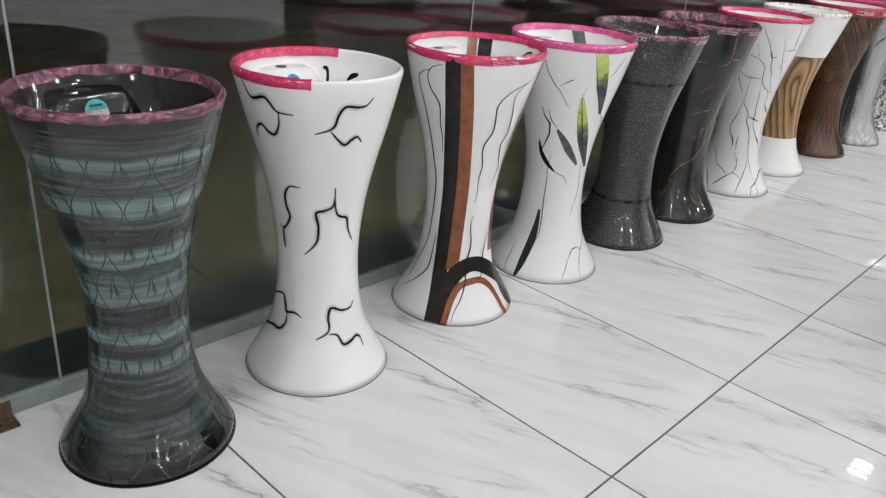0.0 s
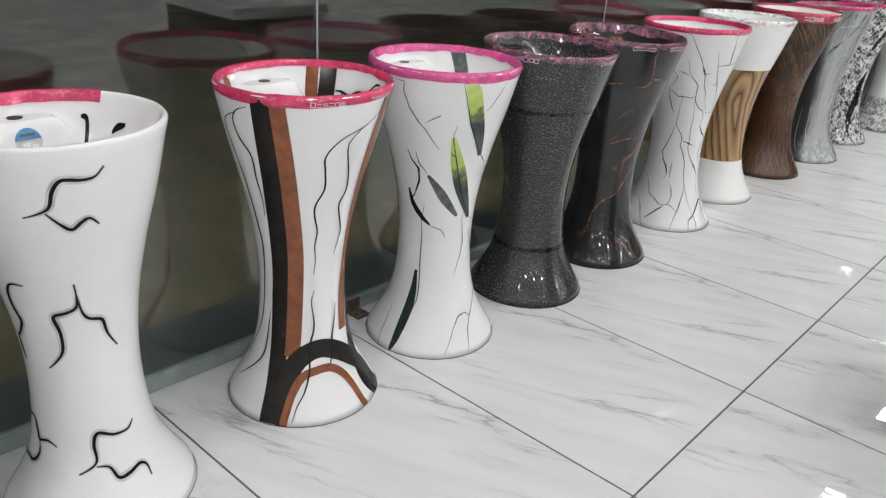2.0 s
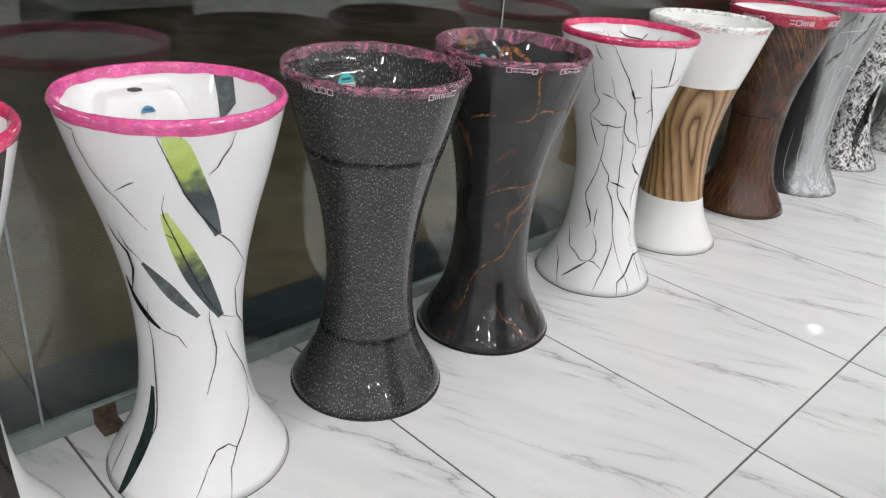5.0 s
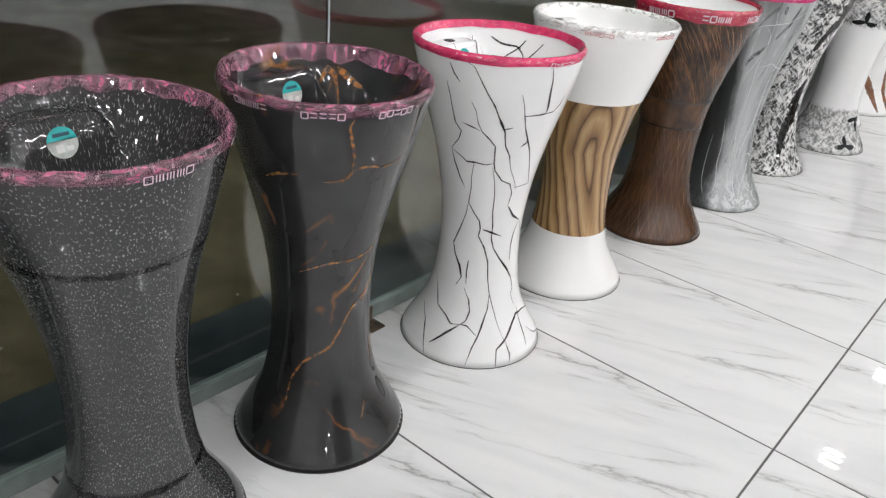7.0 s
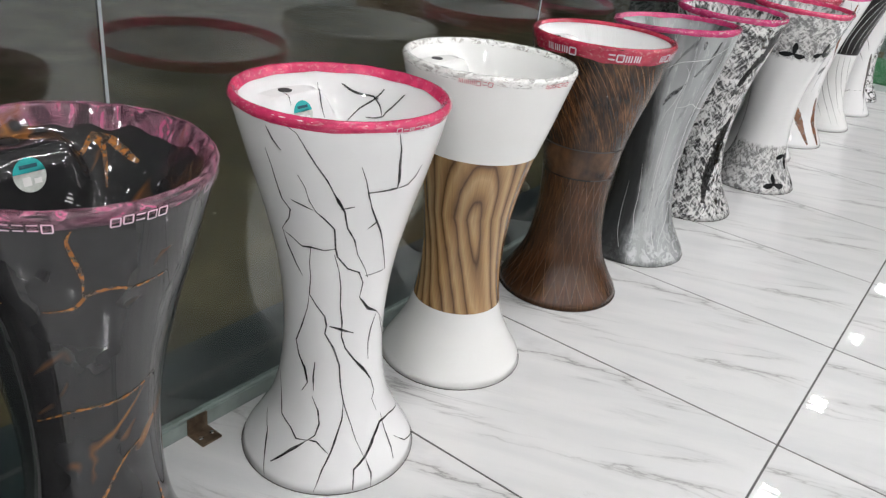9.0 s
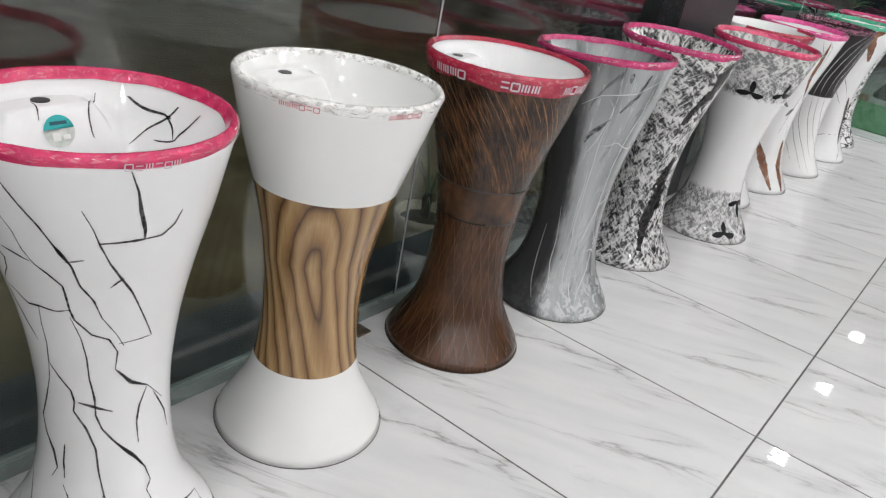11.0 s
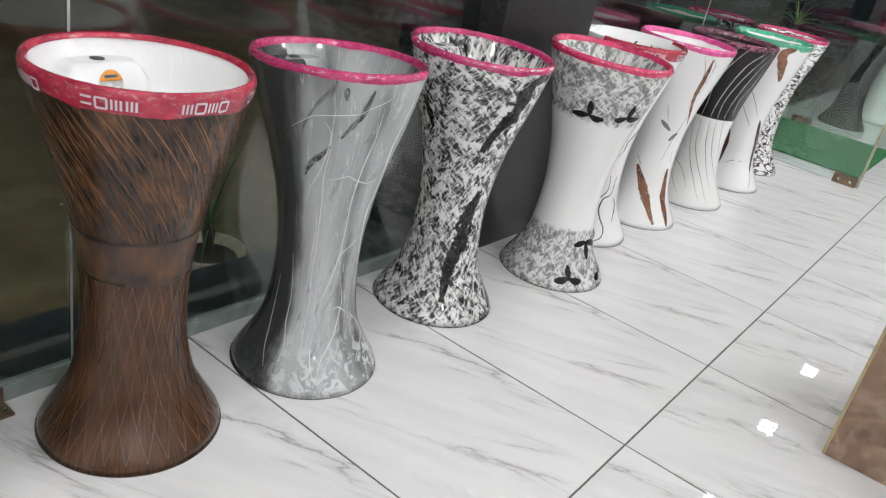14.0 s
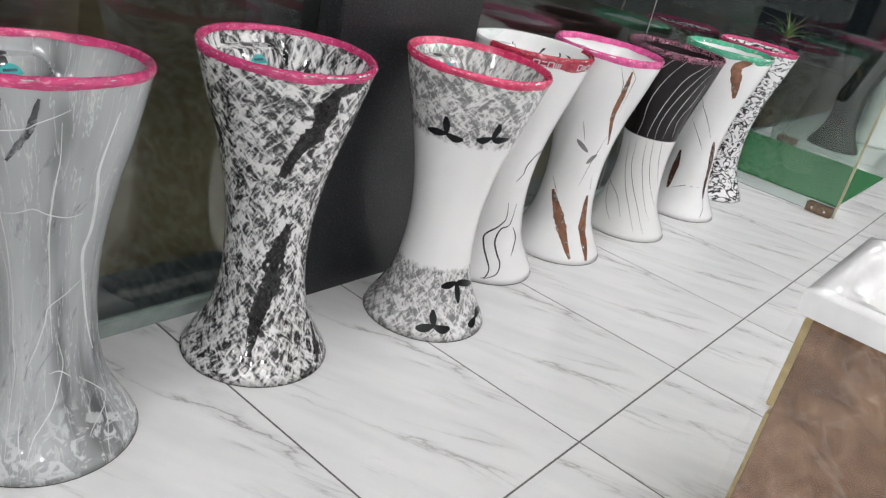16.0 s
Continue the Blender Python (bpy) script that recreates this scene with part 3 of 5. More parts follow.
def g_blackgold():
    k = glaze("black_glaze_with_gold_veins", (0.02, 0.02, 0.022), 0.014)
    k.b.inputs["Specular IOR Level"].default_value = 0.5
    k.b.inputs["Coat Weight"].default_value = 0.15
    o = k.coord()
    v = k.noise(k.map(o, (1, 1, 0.8), (20, 30, 0)), 2.6, 4, 0.5, 0.8)
    d = k.math("ABSOLUTE", k.math("SUBTRACT", v, 0.5))
    f = k.math("MULTIPLY", k.ramp(d, (0.0, 0.7), (0.006, 0.35), (0.016, 0.0)), k.ramp(k.noise(o, 6, 2), (0.5, 0.0), (0.66, 1.0)))
    k.color(k.mix(f, k.ramp(k.noise(o, 9, 3), (0.3, (0.016, 0.016, 0.017)), (0.7, (0.028, 0.028, 0.029))), (0.33, 0.13, 0.03)))
    return k.m


def g_wood():
    """White above and below, and a band of painted wood grain."""
    k = glaze("white_glaze_with_wood_band", (0.80, 0.80, 0.78), 0.014)
    u = k.coord("UV")
    z = k.xyz(u, 1)
    n = k.noise(k.map(u, (1.0, 0.25, 1)), 11, 3, 0.5, 0.3)
    rise = k.math("SUBTRACT", z, 0.44)
    lean = k.math("MULTIPLY", k.math("MINIMUM", rise, 0.0), 0.30)
    across = k.math("MULTIPLY", k.math("ADD", k.math("ADD", k.xyz(u, 0), 0.137), lean), 23.0)
    above = k.math("MULTIPLY", k.math("MAXIMUM", rise, 0.0), 10.0)
    below = k.math("MULTIPLY", k.math("MINIMUM", rise, 0.0), 3.2)
    along = k.math("ADD", above, below)
    away = k.math("SQRT", k.math("ADD", k.math("MULTIPLY", across, across), k.math("MULTIPLY", along, along)))
    step = k.math("FRACT", k.math("ADD", away, k.math("MULTIPLY", n, 1.0)))
    fine = k.noise(k.map(u, (1, 0.05, 1)), 240, 3)
    wood = k.ramp(step, (0.0, (0.07, 0.034, 0.014)), (0.07, (0.19, 0.105, 0.043)), (0.35, (0.34, 0.20, 0.088)), (0.62, (0.43, 0.275, 0.125)), (0.86, (0.27, 0.155, 0.066)), (1.0, (0.085, 0.042, 0.018)))
    wood = k.mix(0.45, wood, k.ramp(fine, (0.3, 0.7), (0.7, 1.25)), "MULTIPLY")
    lo = k.math("GREATER_THAN", z, WOOD_LOW)
    hi = k.math("LESS_THAN", z, WOOD_HIGH)
    k.color(k.mix(k.math("MULTIPLY", lo, hi), (0.80, 0.80, 0.785), wood))
    return k.m


WOOD_LOW, WOOD_HIGH = 0.178, 0.595


def g_brown():
    k = glaze("carved_brown_glaze", (0.1, 0.05, 0.03), 0.12)
    u = k.coord("UV")
    z = k.xyz(u, 1)
    above = k.math("GREATER_THAN", z, 0.494)
    inside = k.math("GREATER_THAN", z, 0.806)
    ring = k.math("MULTIPLY", k.math("GREATER_THAN", z, 0.40), k.math("LESS_THAN", z, 0.494))
    tip = k.noise(k.map(k.map(u, (1, 1, 1), (0, 0, -20)), (1, 0.09, 1)), 210, 3, 0.6)
    up = k.noise(k.map(u, (1, 0.05, 1)), 200, 3, 0.6)
    hatch = k.mix(above, up, tip)
    patch = k.noise(u, 11, 3)
    tone = k.math("ADD", k.math("MULTIPLY", hatch, 0.62), k.math("MULTIPLY", patch, 0.38))
    rough_cut = k.ramp(tone, (0.38, (0.012, 0.008, 0.006)), (0.50, (0.045, 0.023, 0.013)), (0.66, (0.17, 0.080, 0.036)))
    plain_cut = k.ramp(tone, (0.36, (0.024, 0.012, 0.006)), (0.5, (0.062, 0.027, 0.012)), (0.66, (0.125, 0.054, 0.023)))
    c = k.mix(above, plain_cut, rough_cut)
    c = k.mix(ring, c, k.ramp(patch, (0.35, (0.028, 0.015, 0.010)), (0.65, (0.13, 0.062, 0.030))))
    k.color(k.mix(inside, c, (0.80, 0.80, 0.80)))
    k.b.inputs["Specular IOR Level"].default_value = 0.4
    k.b.inputs["Coat Weight"].default_value = 0.08
    k.bump(hatch, 0.6, 0.002)
    return k.m


def g_grey():
    """Grey glaze with pale runs and darker smoke."""
    k = glaze("grey_run_glaze", (0.3, 0.32, 0.33), 0.014)
    u = k.coord("UV")
    run = k.noise(k.map(u, (1, 0.10, 1)), 34, 4, 0.6, 0.35)
    base = k.ramp(k.noise(k.map(u, (1, 0.22, 1)), 7, 3), (0.34, (0.045, 0.048, 0.05)), (0.46, (0.30, 0.315, 0.32)), (0.68, (0.47, 0.49, 0.495)))
    pale = k.ramp(k.math("ABSOLUTE", k.math("SUBTRACT", run, 0.52)), (0.0, 0.55), (0.012, 0.0))
    smoke = k.ramp(k.noise(k.map(k.map(u, (1, 1, 1), (0, 0, 20)), (1, 0.3, 1)), 22, 5, 0.6, 1.5), (0.6, 0.0), (0.72, 0.7))
    c = k.mix(pale, base, (0.62, 0.64, 0.64))
    low = k.math("MULTIPLY", k.ramp(k.xyz(u, 1), (0.05, 1.0), (0.16, 0.0)), k.ramp(k.noise(u, 34, 3, 0.6, 1.0), (0.5, 0.0), (0.58, 1.0)))
    c = k.mix(low, c, (0.55, 0.57, 0.58))
    side = k.math("ADD", k.xyz(u, 0), k.math("MULTIPLY", k.noise(k.map(u, (1, 0.25, 1)), 26, 4), 0.09))
    dark = k.ramp(k.math("ADD", side, 0.5), (0.318, 0.92), (0.340, 0.6), (0.362, 0.0))
    c = k.mix(dark, c, (0.028, 0.03, 0.031))
    k.color(k.mix(smoke, c, (0.05, 0.052, 0.055)))
    return k.m


def flakes(k, u, scale=1.0):
    """Crinkled black, grey and white flakes."""
    one = k.noise(k.map(k.map(u, (1, 1, 1), (0, 0, 38)), (1, 0.42, 1)), 78 * scale, 4, 0.6, 0.9)
    two = k.noise(k.map(k.map(u, (1, 1, 1), (0, 0, -47)), (1, 0.38, 1), shift=(3, 5, 0)), 70 * scale, 4, 0.6, 0.9)
    a = k.math("ADD", k.math("MULTIPLY", k.math("MAXIMUM", one, two), 0.7), k.math("MULTIPLY", k.math("MINIMUM", one, two), 0.3))
    b = k.noise(u, 20 * scale, 2)
    f = k.math("ADD", k.math("MULTIPLY", a, 0.8), k.math("MULTIPLY", b, 0.2))
    return k.ramp(f, (0.45, (0.025, 0.025, 0.026)), (0.487, (0.16, 0.16, 0.16)), (0.52, (0.46, 0.46, 0.455)), (0.57, (0.73, 0.73, 0.72)))


def g_flakes():
    k = glaze("black_white_flake_glaze", (0.5, 0.5, 0.5), 0.014)
    k.color(flakes(k, k.coord("UV")))
    return k.m


def g_bands():
    """White in the middle, flakes above and below."""
    k = glaze("white_glaze_with_flake_bands", (0.8, 0.8, 0.8), 0.014)
    u = k.coord("UV")
    z = k.math("ADD", k.xyz(u, 1), k.math("MULTIPLY", k.noise(u, 60, 3), 0.035))
    f = k.math("MAXIMUM", k.ramp(z, (0.208, 1.0), (0.222, 0.0)), k.ramp(z, (0.612, 0.0), (0.626, 1.0)))
    pale = k.mix(0.25, flakes(k, u, 1.1), (0.72, 0.72, 0.72))
    k.color(k.mix(f, (0.80, 0.80, 0.80), pale))
    return k.m


def g_split():
    """Black above, white below."""
    k = glaze("black_over_white_glaze", (0.8, 0.8, 0.8), 0.014)
    k.b.inputs["Specular IOR Level"].default_value, k.b.inputs["Coat Weight"].default_value = 0.3, 0.0
    z = k.xyz(k.coord("UV"), 1)
    k.color(k.mix(k.ramp(z, (0.435, 0.0), (0.437, 1.0)), (0.76, 0.76, 0.75), (0.014, 0.012, 0.012)))
    return k.m


def g_scales():
    k = glaze("white_glaze_with_black_scales", (0.8, 0.8, 0.8), 0.014)
    u = k.coord("UV")
    w = k.noise(k.map(u, (1, 1.7, 1)), 12, 4, 0.55, 1.5)
    k.color(k.ramp(k.math("ABSOLUTE", k.math("SUBTRACT", w, 0.5)), (0.0, (0.015, 0.015, 0.015)), (0.03, (0.05, 0.05, 0.05)), (0.045, (0.76, 0.76, 0.76))))
    k.bump(w, 0.4, 0.003)
    return k.m


P_BLACK = plain("black_underglaze_paint", (0.012, 0.013, 0.014), 0.12, vary=0.3)
P_BLACK.node_tree.nodes["Principled BSDF"].inputs["Specular IOR Level"].default_value = 0.2
P_SAGE = plain("dark_sage_paint", (0.018, 0.032, 0.03), 0.12, vary=0.5, scale=50)
P_SAGE.node_tree.nodes["Principled BSDF"].inputs["Specular IOR Level"].default_value = 0.25
P_BROWN = plain("chestnut_paint", (0.24, 0.085, 0.04), 0.14, vary=0.25, scale=40)
P_DARK = plain("charcoal_paint", (0.02, 0.017, 0.015), 0.14, vary=0.3, scale=40)
P_DARK.node_tree.nodes["Principled BSDF"].inputs["Specular IOR Level"].default_value = 0.2
P_BROWN.node_tree.nodes["Principled BSDF"].inputs["Specular IOR Level"].default_value = 0.3


def leaf_paint():
    """Lime at the top of the leaf, running down to slate."""
    k = glaze("lime_to_slate_leaf_paint", (0.3, 0.4, 0.1), 0.08)
    g = k.coord("Generated")
    f = k.math("ADD", k.xyz(g, 2), k.math("MULTIPLY", k.math("SUBTRACT", k.noise(k.coord(), 45, 4), 0.5), 0.45))
    k.color(k.ramp(f, (0.12, (0.06, 0.085, 0.09)), (0.42, (0.03, 0.045, 0.048)), (0.55, (0.13, 0.17, 0.07)), (0.68, (0.40, 0.52, 0.10)), (0.95, (0.55, 0.66, 0.22))))
    return k.m


P_LEAFY = leaf_paint()


def worn_paint(name, color, low, scale=45):
    """Paint laid on unevenly, thin in places."""
    k = Mat(name, 0.06)
    o = k.coord()
    k.color(k.ramp(k.noise(o, scale, 4), (0.3, tuple(c * 0.5 for c in color)), (0.7, tuple(c * 1.3 for c in color))))
    k.put(k.ramp(k.noise(o, scale * 1.7, 4, 0.6), (0.36, low), (0.58, 1.0)), k.b.inputs["Alpha"])
    return k.m


P_GOLD = worn_paint("gold_vein_paint", (0.33, 0.145, 0.045), 0.15, 60)
P_CRACK = worn_paint("charcoal_crack_paint", (0.014, 0.015, 0.016), 0.75, 90)
P_SHARD = worn_paint("rust_brown_shard_paint", (0.25, 0.115, 0.065), 0.7, 22)
P_SLASH = worn_paint("worn_black_slash_paint", (0.008, 0.008, 0.008), 0.82, 40)
P_RUST = worn_paint("dark_rust_patch_paint", (0.09, 0.042, 0.03), 0.8, 30)
P_HAZE = worn_paint("thin_smoke_haze_paint", (0.075, 0.08, 0.084), 0.15, 34)
P_SILVER = plain("silver_paint", (0.58, 0.58, 0.56), 0.18, vary=0.1)
P_GREY = plain("grey_paint", (0.22, 0.22, 0.22), 0.16, vary=0.2)
P_SMOKE = plain("smoke_grey_paint", (0.095, 0.112, 0.114), 0.14, vary=0.5, scale=60)
P_PALERUN = plain("pale_run_paint", (0.60, 0.62, 0.62), 0.12, vary=0.1)
P_TEALDARK = plain("dark_teal_line_paint", (0.022, 0.034, 0.036), 0.2, vary=0.3)

TEAL, BLUE, ORANGE = (M_TEAL, M_PALE), (M_BLUE, M_PALE), (M_ORANGE, M_PALE)
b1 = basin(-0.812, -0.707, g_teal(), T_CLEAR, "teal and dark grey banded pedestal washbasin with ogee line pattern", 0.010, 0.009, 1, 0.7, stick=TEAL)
b2 = basin(-0.825, -0.214, g_white(), T_PINK, "white glazed pedestal washbasin with black squiggles", 0.013, 0.012, 2, 0.35, gap=(-44, 123), stick=BLUE)
b3 = basin(-0.839, 0.336, b2.children[0].data.materials[0], T_PINK, "white pedestal washbasin with black and brown bands and an arch", 0.012, 0.006, 3, 0.5, stick=(M_BLUE, M_STICKWHITE, 0.013))
b4 = basin(-0.827, 0.806, b2.children[0].data.materials[0], T_BRIGHT, "white pedestal washbasin painted with green leaves and twigs", 0.014, 0.010, 4, 0.45, stick=(M_BLUE, M_STICKWHITE, 0.015))
b5 = basin(-0.817, 1.270, g_speckle(), T_CLEAR, "black speckled pedestal washbasin with a taped rim", 0.010, 0.010, 5, 0.85, stick=TEAL)
b6 = basin(-0.820, 1.715, g_blackgold(), T_CLEAR, "black pedestal washbasin with golden brown veins", 0.012, 0.022, 6, 0.7, stick=TEAL)
b7 = basin(-0.814, 2.258, b2.children[0].data.materials[0], T_PINK, "white pedestal washbasin with black crack pattern", 0.010, 0.008, 7, 0.3, stick=TEAL)
b8 = basin(-0.830, 2.744, g_wood(), T_WHITE, "white pedestal washbasin with a painted wood waist", 0.013, 0.004, 8, 0.5, tape_label="torn yellowed clear tape")
b9 = basin(-0.815, 3.314, g_brown(), T_RED, "carved dark brown pedestal washbasin with white bowl", 0.036, 0.0005, 9, 0.25, stick=ORANGE)
b10 = basin(-0.774, 3.793, g_grey(), T_MAGENTA, "grey pedestal washbasin with pale glaze runs", 0.007, 0.006, 10, 0.55, stick=TEAL)
b11 = basin(-0.788, 4.360, g_flakes(), T_MAGENTA, "black and white flaked pedestal washbasin with dark slashes", 0.009, 0.005, 11, 0.7, stick=TEAL)
b12 = basin(-0.679, 4.932, g_bands(), T_PINK, "white pedestal washbasin with flaked bands and black leaves", 0.013, 0.008, 12, 0.3, stick=TEAL)
b13 = basin(-0.815, 5.400, b2.children[0].data.materials[0], T_RED, "white pedestal washbasin with dark green curving lines", 0.03, 0.002, 13, 0.3, gap=(60, 260))
b14 = basin(-0.765, 5.822, b2.children[0].data.materials[0], T_BRIGHT, "white pedestal washbasin with brown shards", 0.016, 0.012, 14, 0.35)
b15 = basin(-0.729, 6.352, g_split(), T_CLEAR, "black over white pedestal washbasin with swept lines", 0.018, 0.012, 15, 0.35)
b16 = basin(-0.712, 6.893, b2.children[0].data.materials[0], T_GREEN, "white pedestal washbasin with brown patches and green tape", 0.018, 0.010, 16, 0.7)
b17 = basin(-0.755, 7.397, g_scales(), T_MAGENTA, "white pedestal washbasin covered in black scale marks", 0.011, 0.006, 17, 0.5)

# painted decoration
P_COPPER = plain("copper_rubbed_edge", (0.25, 0.110, 0.044), 0.25, vary=0.35, scale=60)
P_GROOVE = plain("dark_groove", (0.008, 0.005, 0.004), 0.3, vary=0.2)
M_MARK = plain("pale_tape_print", (0.62, 0.5, 0.56), 0.25, vary=0.1)
M_REDMARK = plain("red_tape_print", (0.55, 0.10, 0.13), 0.25, vary=0.15)

# ogee lines and grass tufts on the teal basin
CELLS, RISE = 20, 0.18
for i in range(CELLS):
    sign = 1 if i % 2 else -1
    step = 360 / CELLS
    run = [(i * step + sign * 8.3 * math.sin(math.tau * (0.735 * k / 36) / RISE), 0.745 - 0.735 * k / 36) for k in range(37)]
    paint(b1, "ogee_line", run, 0.0024, P_TEALDARK, "", False)
    c = (i + 0.5) * step
    if not -140 < (c + 180) % 360 - 180 < 70:
        continue
    for j in range(5):
        z = 0.745 - RISE * (j + (0.25 if i % 2 == 0 else 0.75))
        if z < 0.05:
            continue
        bm = bmesh.new()
        for d, lo, hi in ((-4.2, -0.024, 0.006), (-1.7, -0.010, 0.034), (1.5, -0.014, 0.040), (3.2, -0.026, 0.012), (4.9, -0.020, 0.010)):
            ribbon([(c + d * 0.5, z + hi), (c + d * 0.85, z + (lo + hi) / 2), (c + d * 1.1, z + lo)], 0.0024, True, True, 0.0009, 0.0, bm)
        part("grass_tuft", bm, P_TEALDARK, b1, "", True)

# carved hatching on the brown basin
rng = random.Random(5)
for i in range(190):
    t0 = i * 360 / 95 + rng.uniform(-2, 2)
    top = 0.765 + rng.uniform(-0.012, 0.004) if i < 95 else rng.uniform(0.60, 0.70)
    fall = min(rng.uniform(0.07, 0.16), top - 0.5)
    run = [(t0 + 215 * fall * k / 6, top - fall * k / 6) for k in range(7)]
    paint(b9, "carved_line", run, rng.uniform(0.0009, 0.0018), P_COPPER if i % 4 else P_GROOVE)
for i in range(28):
    for s in (-1, 1):
        t0 = i * 360 / 28 + 3
        run = [(t0 + s * 38.6 * (k / 12), 0.397 - 0.375 * k / 12) for k in range(13)]
        paint(b9, "carved_line", run, 0.0016, P_GROOVE, "", False)
        paint(b9, "carved_edge", [(t + 0.55, z) for t, z in run], 0.0008, P_COPPER, "", False, lift=0.0012)
for z in (0.400, 0.494):
    paint(b9, "groove", [(k * 15, z) for k in range(25)], 0.004, P_GROOVE, "", False)
P_FAINT = worn_paint("faint_dark_band_paint", (0.006, 0.006, 0.006), 0.12, 30)
for z in (0.17, 0.63):
    paint(b5, "groove", [(k * 15, z) for k in range(25)], 0.012, P_FAINT, "", False)

# soft airbrushed shade beside the squiggles
def shade_paint():
    k = Mat("airbrushed_grey_shade", 0.05)
    k.color((0.10, 0.14, 0.15))
    k.put(k.ramp(k.noise(k.coord(), 40, 3), (0.3, 0.12), (0.7, 0.4)), k.b.inputs["Alpha"])
    return k.m


P_SHADE = shade_paint()

# prints on the tapes
for e, starts, mat in ((b3, (-35, 5), M_MARK),
                       (b7, (-20, 30), M_MARK), (b8, (-75, -20, 60), M_REDMARK), (b10, (-140, 150), M_MARK)):
    tape_print(e, mat, starts, seed=len(starts))
for e, starts in ((b1, (-150, -118, 120, 160)), (b5, (-165, -125, -85, -10, 40, 90, 140)), (b6, (-170, -130, -92, -54, -16, 26, 70, 115, 155))):
    tape_print(e, M_MARK, starts, 0.0115, 0.7845, 5, len(starts), 0.0034, 0.0019)
tape_print(b9, M_MARK, (-110, -60, -15, 30), 0.018, 0.774, 4, 3, 0.0032, 0.004)
tape_print(b13, M_MARK, (-55, -10), 0.018, 0.774, 4, 4, 0.0032, 0.004)
paint(b2, "squiggle", [(-94.6, 0.786), (-92.4, 0.765), (-87.1, 0.750), (-75.9, 0.759), (-71.7, 0.749), (-66.5, 0.730), (-54.9, 0.727)], 0.0068, P_BLACK)
paint(b2, "squiggle", [(-65.8, 0.729), (-66.9, 0.698), (-72.0, 0.673), (-78.0, 0.676), (-84.2, 0.690), (-91.4, 0.675), (-92.4, 0.652)], 0.0068, P_BLACK)
paint(b2, "squiggle", [(0.8, 0.766), (-3.6, 0.750), (-9.9, 0.747), (-19.1, 0.750), (-23.7, 0.732), (-26.2, 0.705), (-30.8, 0.694), (-40.1, 0.685)], 0.0068, P_BLACK)
paint(b2, "squiggle", [(-28.8, 0.692), (-23.0, 0.671), (-17.0, 0.657), (-11.6, 0.669), (-7.0, 0.674), (-2.0, 0.659)], 0.0068, P_BLACK)
paint(b2, "squiggle", [(-55.8, 0.542), (-67.9, 0.540), (-75.3, 0.513), (-75.5, 0.482), (-72.6, 0.454), (-83.6, 0.421), (-92.6, 0.424)], 0.0068, P_BLACK)
paint(b2, "squiggle", [(-85.4, 0.422), (-87.0, 0.393), (-85.7, 0.365)], 0.0068, P_BLACK)
paint(b2, "squiggle", [(-20.6, 0.544), (-19.9, 0.513), (-21.6, 0.492), (-29.2, 0.483), (-40.0, 0.475), (-37.3, 0.439), (-38.6, 0.400), (-46.1, 0.376), (-55.4, 0.359)], 0.0068, P_BLACK)
paint(b2, "squiggle", [(-19.9, 0.513), (-16.7, 0.477), (-11.4, 0.463), (-1.6, 0.454), (2.7, 0.421), (12.1, 0.386)], 0.0068, P_BLACK)
paint(b2, "squiggle", [(-132.8, 0.197), (-93.9, 0.232), (-84.9, 0.210), (-80.8, 0.189), (-68.8, 0.193), (-58.5, 0.184)], 0.0068, P_BLACK)
paint(b2, "squiggle", [(-80.4, 0.186), (-80.2, 0.158), (-89.0, 0.137), (-104.0, 0.134), (-134.4, 0.108), (-121.1, 0.121)], 0.0068, P_BLACK)
paint(b2, "squiggle", [(17.4, 0.211), (10.1, 0.197), (-4.4, 0.198), (-19.2, 0.210), (-24.1, 0.188), (-24.1, 0.150), (-39.1, 0.130)], 0.0068, P_BLACK)
paint(b2, "squiggle", [(-24.1, 0.142), (-14.0, 0.136), (-8.2, 0.111), (0.7, 0.111), (11.1, 0.118), (17.1, 0.109), (17.0, 0.087)], 0.0068, P_BLACK)
paint_in(b2, "squiggle", [(-0.133, 0.120), (-0.121, 0.126), (-0.101, 0.105), (-0.097, 0.093)], 0.008, P_BLACK)
paint_in(b2, "squiggle", [(-0.070, 0.150), (-0.062, 0.160), (-0.045, 0.169)], 0.008, P_BLACK)
paint(b3, "dark_band", [(-65.8, 0.797), (-65.8, 0.775), (-64.8, 0.644), (-65.6, 0.508), (-65.7, 0.389), (-68.0, 0.284), (-67.8, 0.151), (-65.3, 0.075), (-64.5, 0.004)], 0.046, P_DARK, taper=False)
paint(b3, "brown_band", [(-54.4, 0.797), (-54.4, 0.775), (-51.0, 0.662), (-48.2, 0.536), (-45.9, 0.417), (-47.2, 0.311), (-50.0, 0.179), (-51.8, 0.152)], 0.037, P_BROWN, taper=False, lift=0.0013)
paint(b3, "arch_band", [(-58.4, 0.004), (-56.6, 0.044), (-54.3, 0.079), (-52.0, 0.116), (-41.8, 0.150), (-25.1, 0.170), (-6.5, 0.166), (17.3, 0.133), (39.2, 0.077), (41.2, 0.034), (44.0, 0.004)], 0.046, P_DARK, taper=False, lift=0.0017)
paint(b3, "arch_band", [(-53.1, 0.004), (-51.4, 0.033), (-47.4, 0.074), (-38.6, 0.108), (-23.4, 0.120), (-8.1, 0.119), (4.5, 0.096), (11.0, 0.061), (13.5, 0.024), (15.7, 0.004)], 0.019, P_BROWN, taper=False, lift=0.0017)
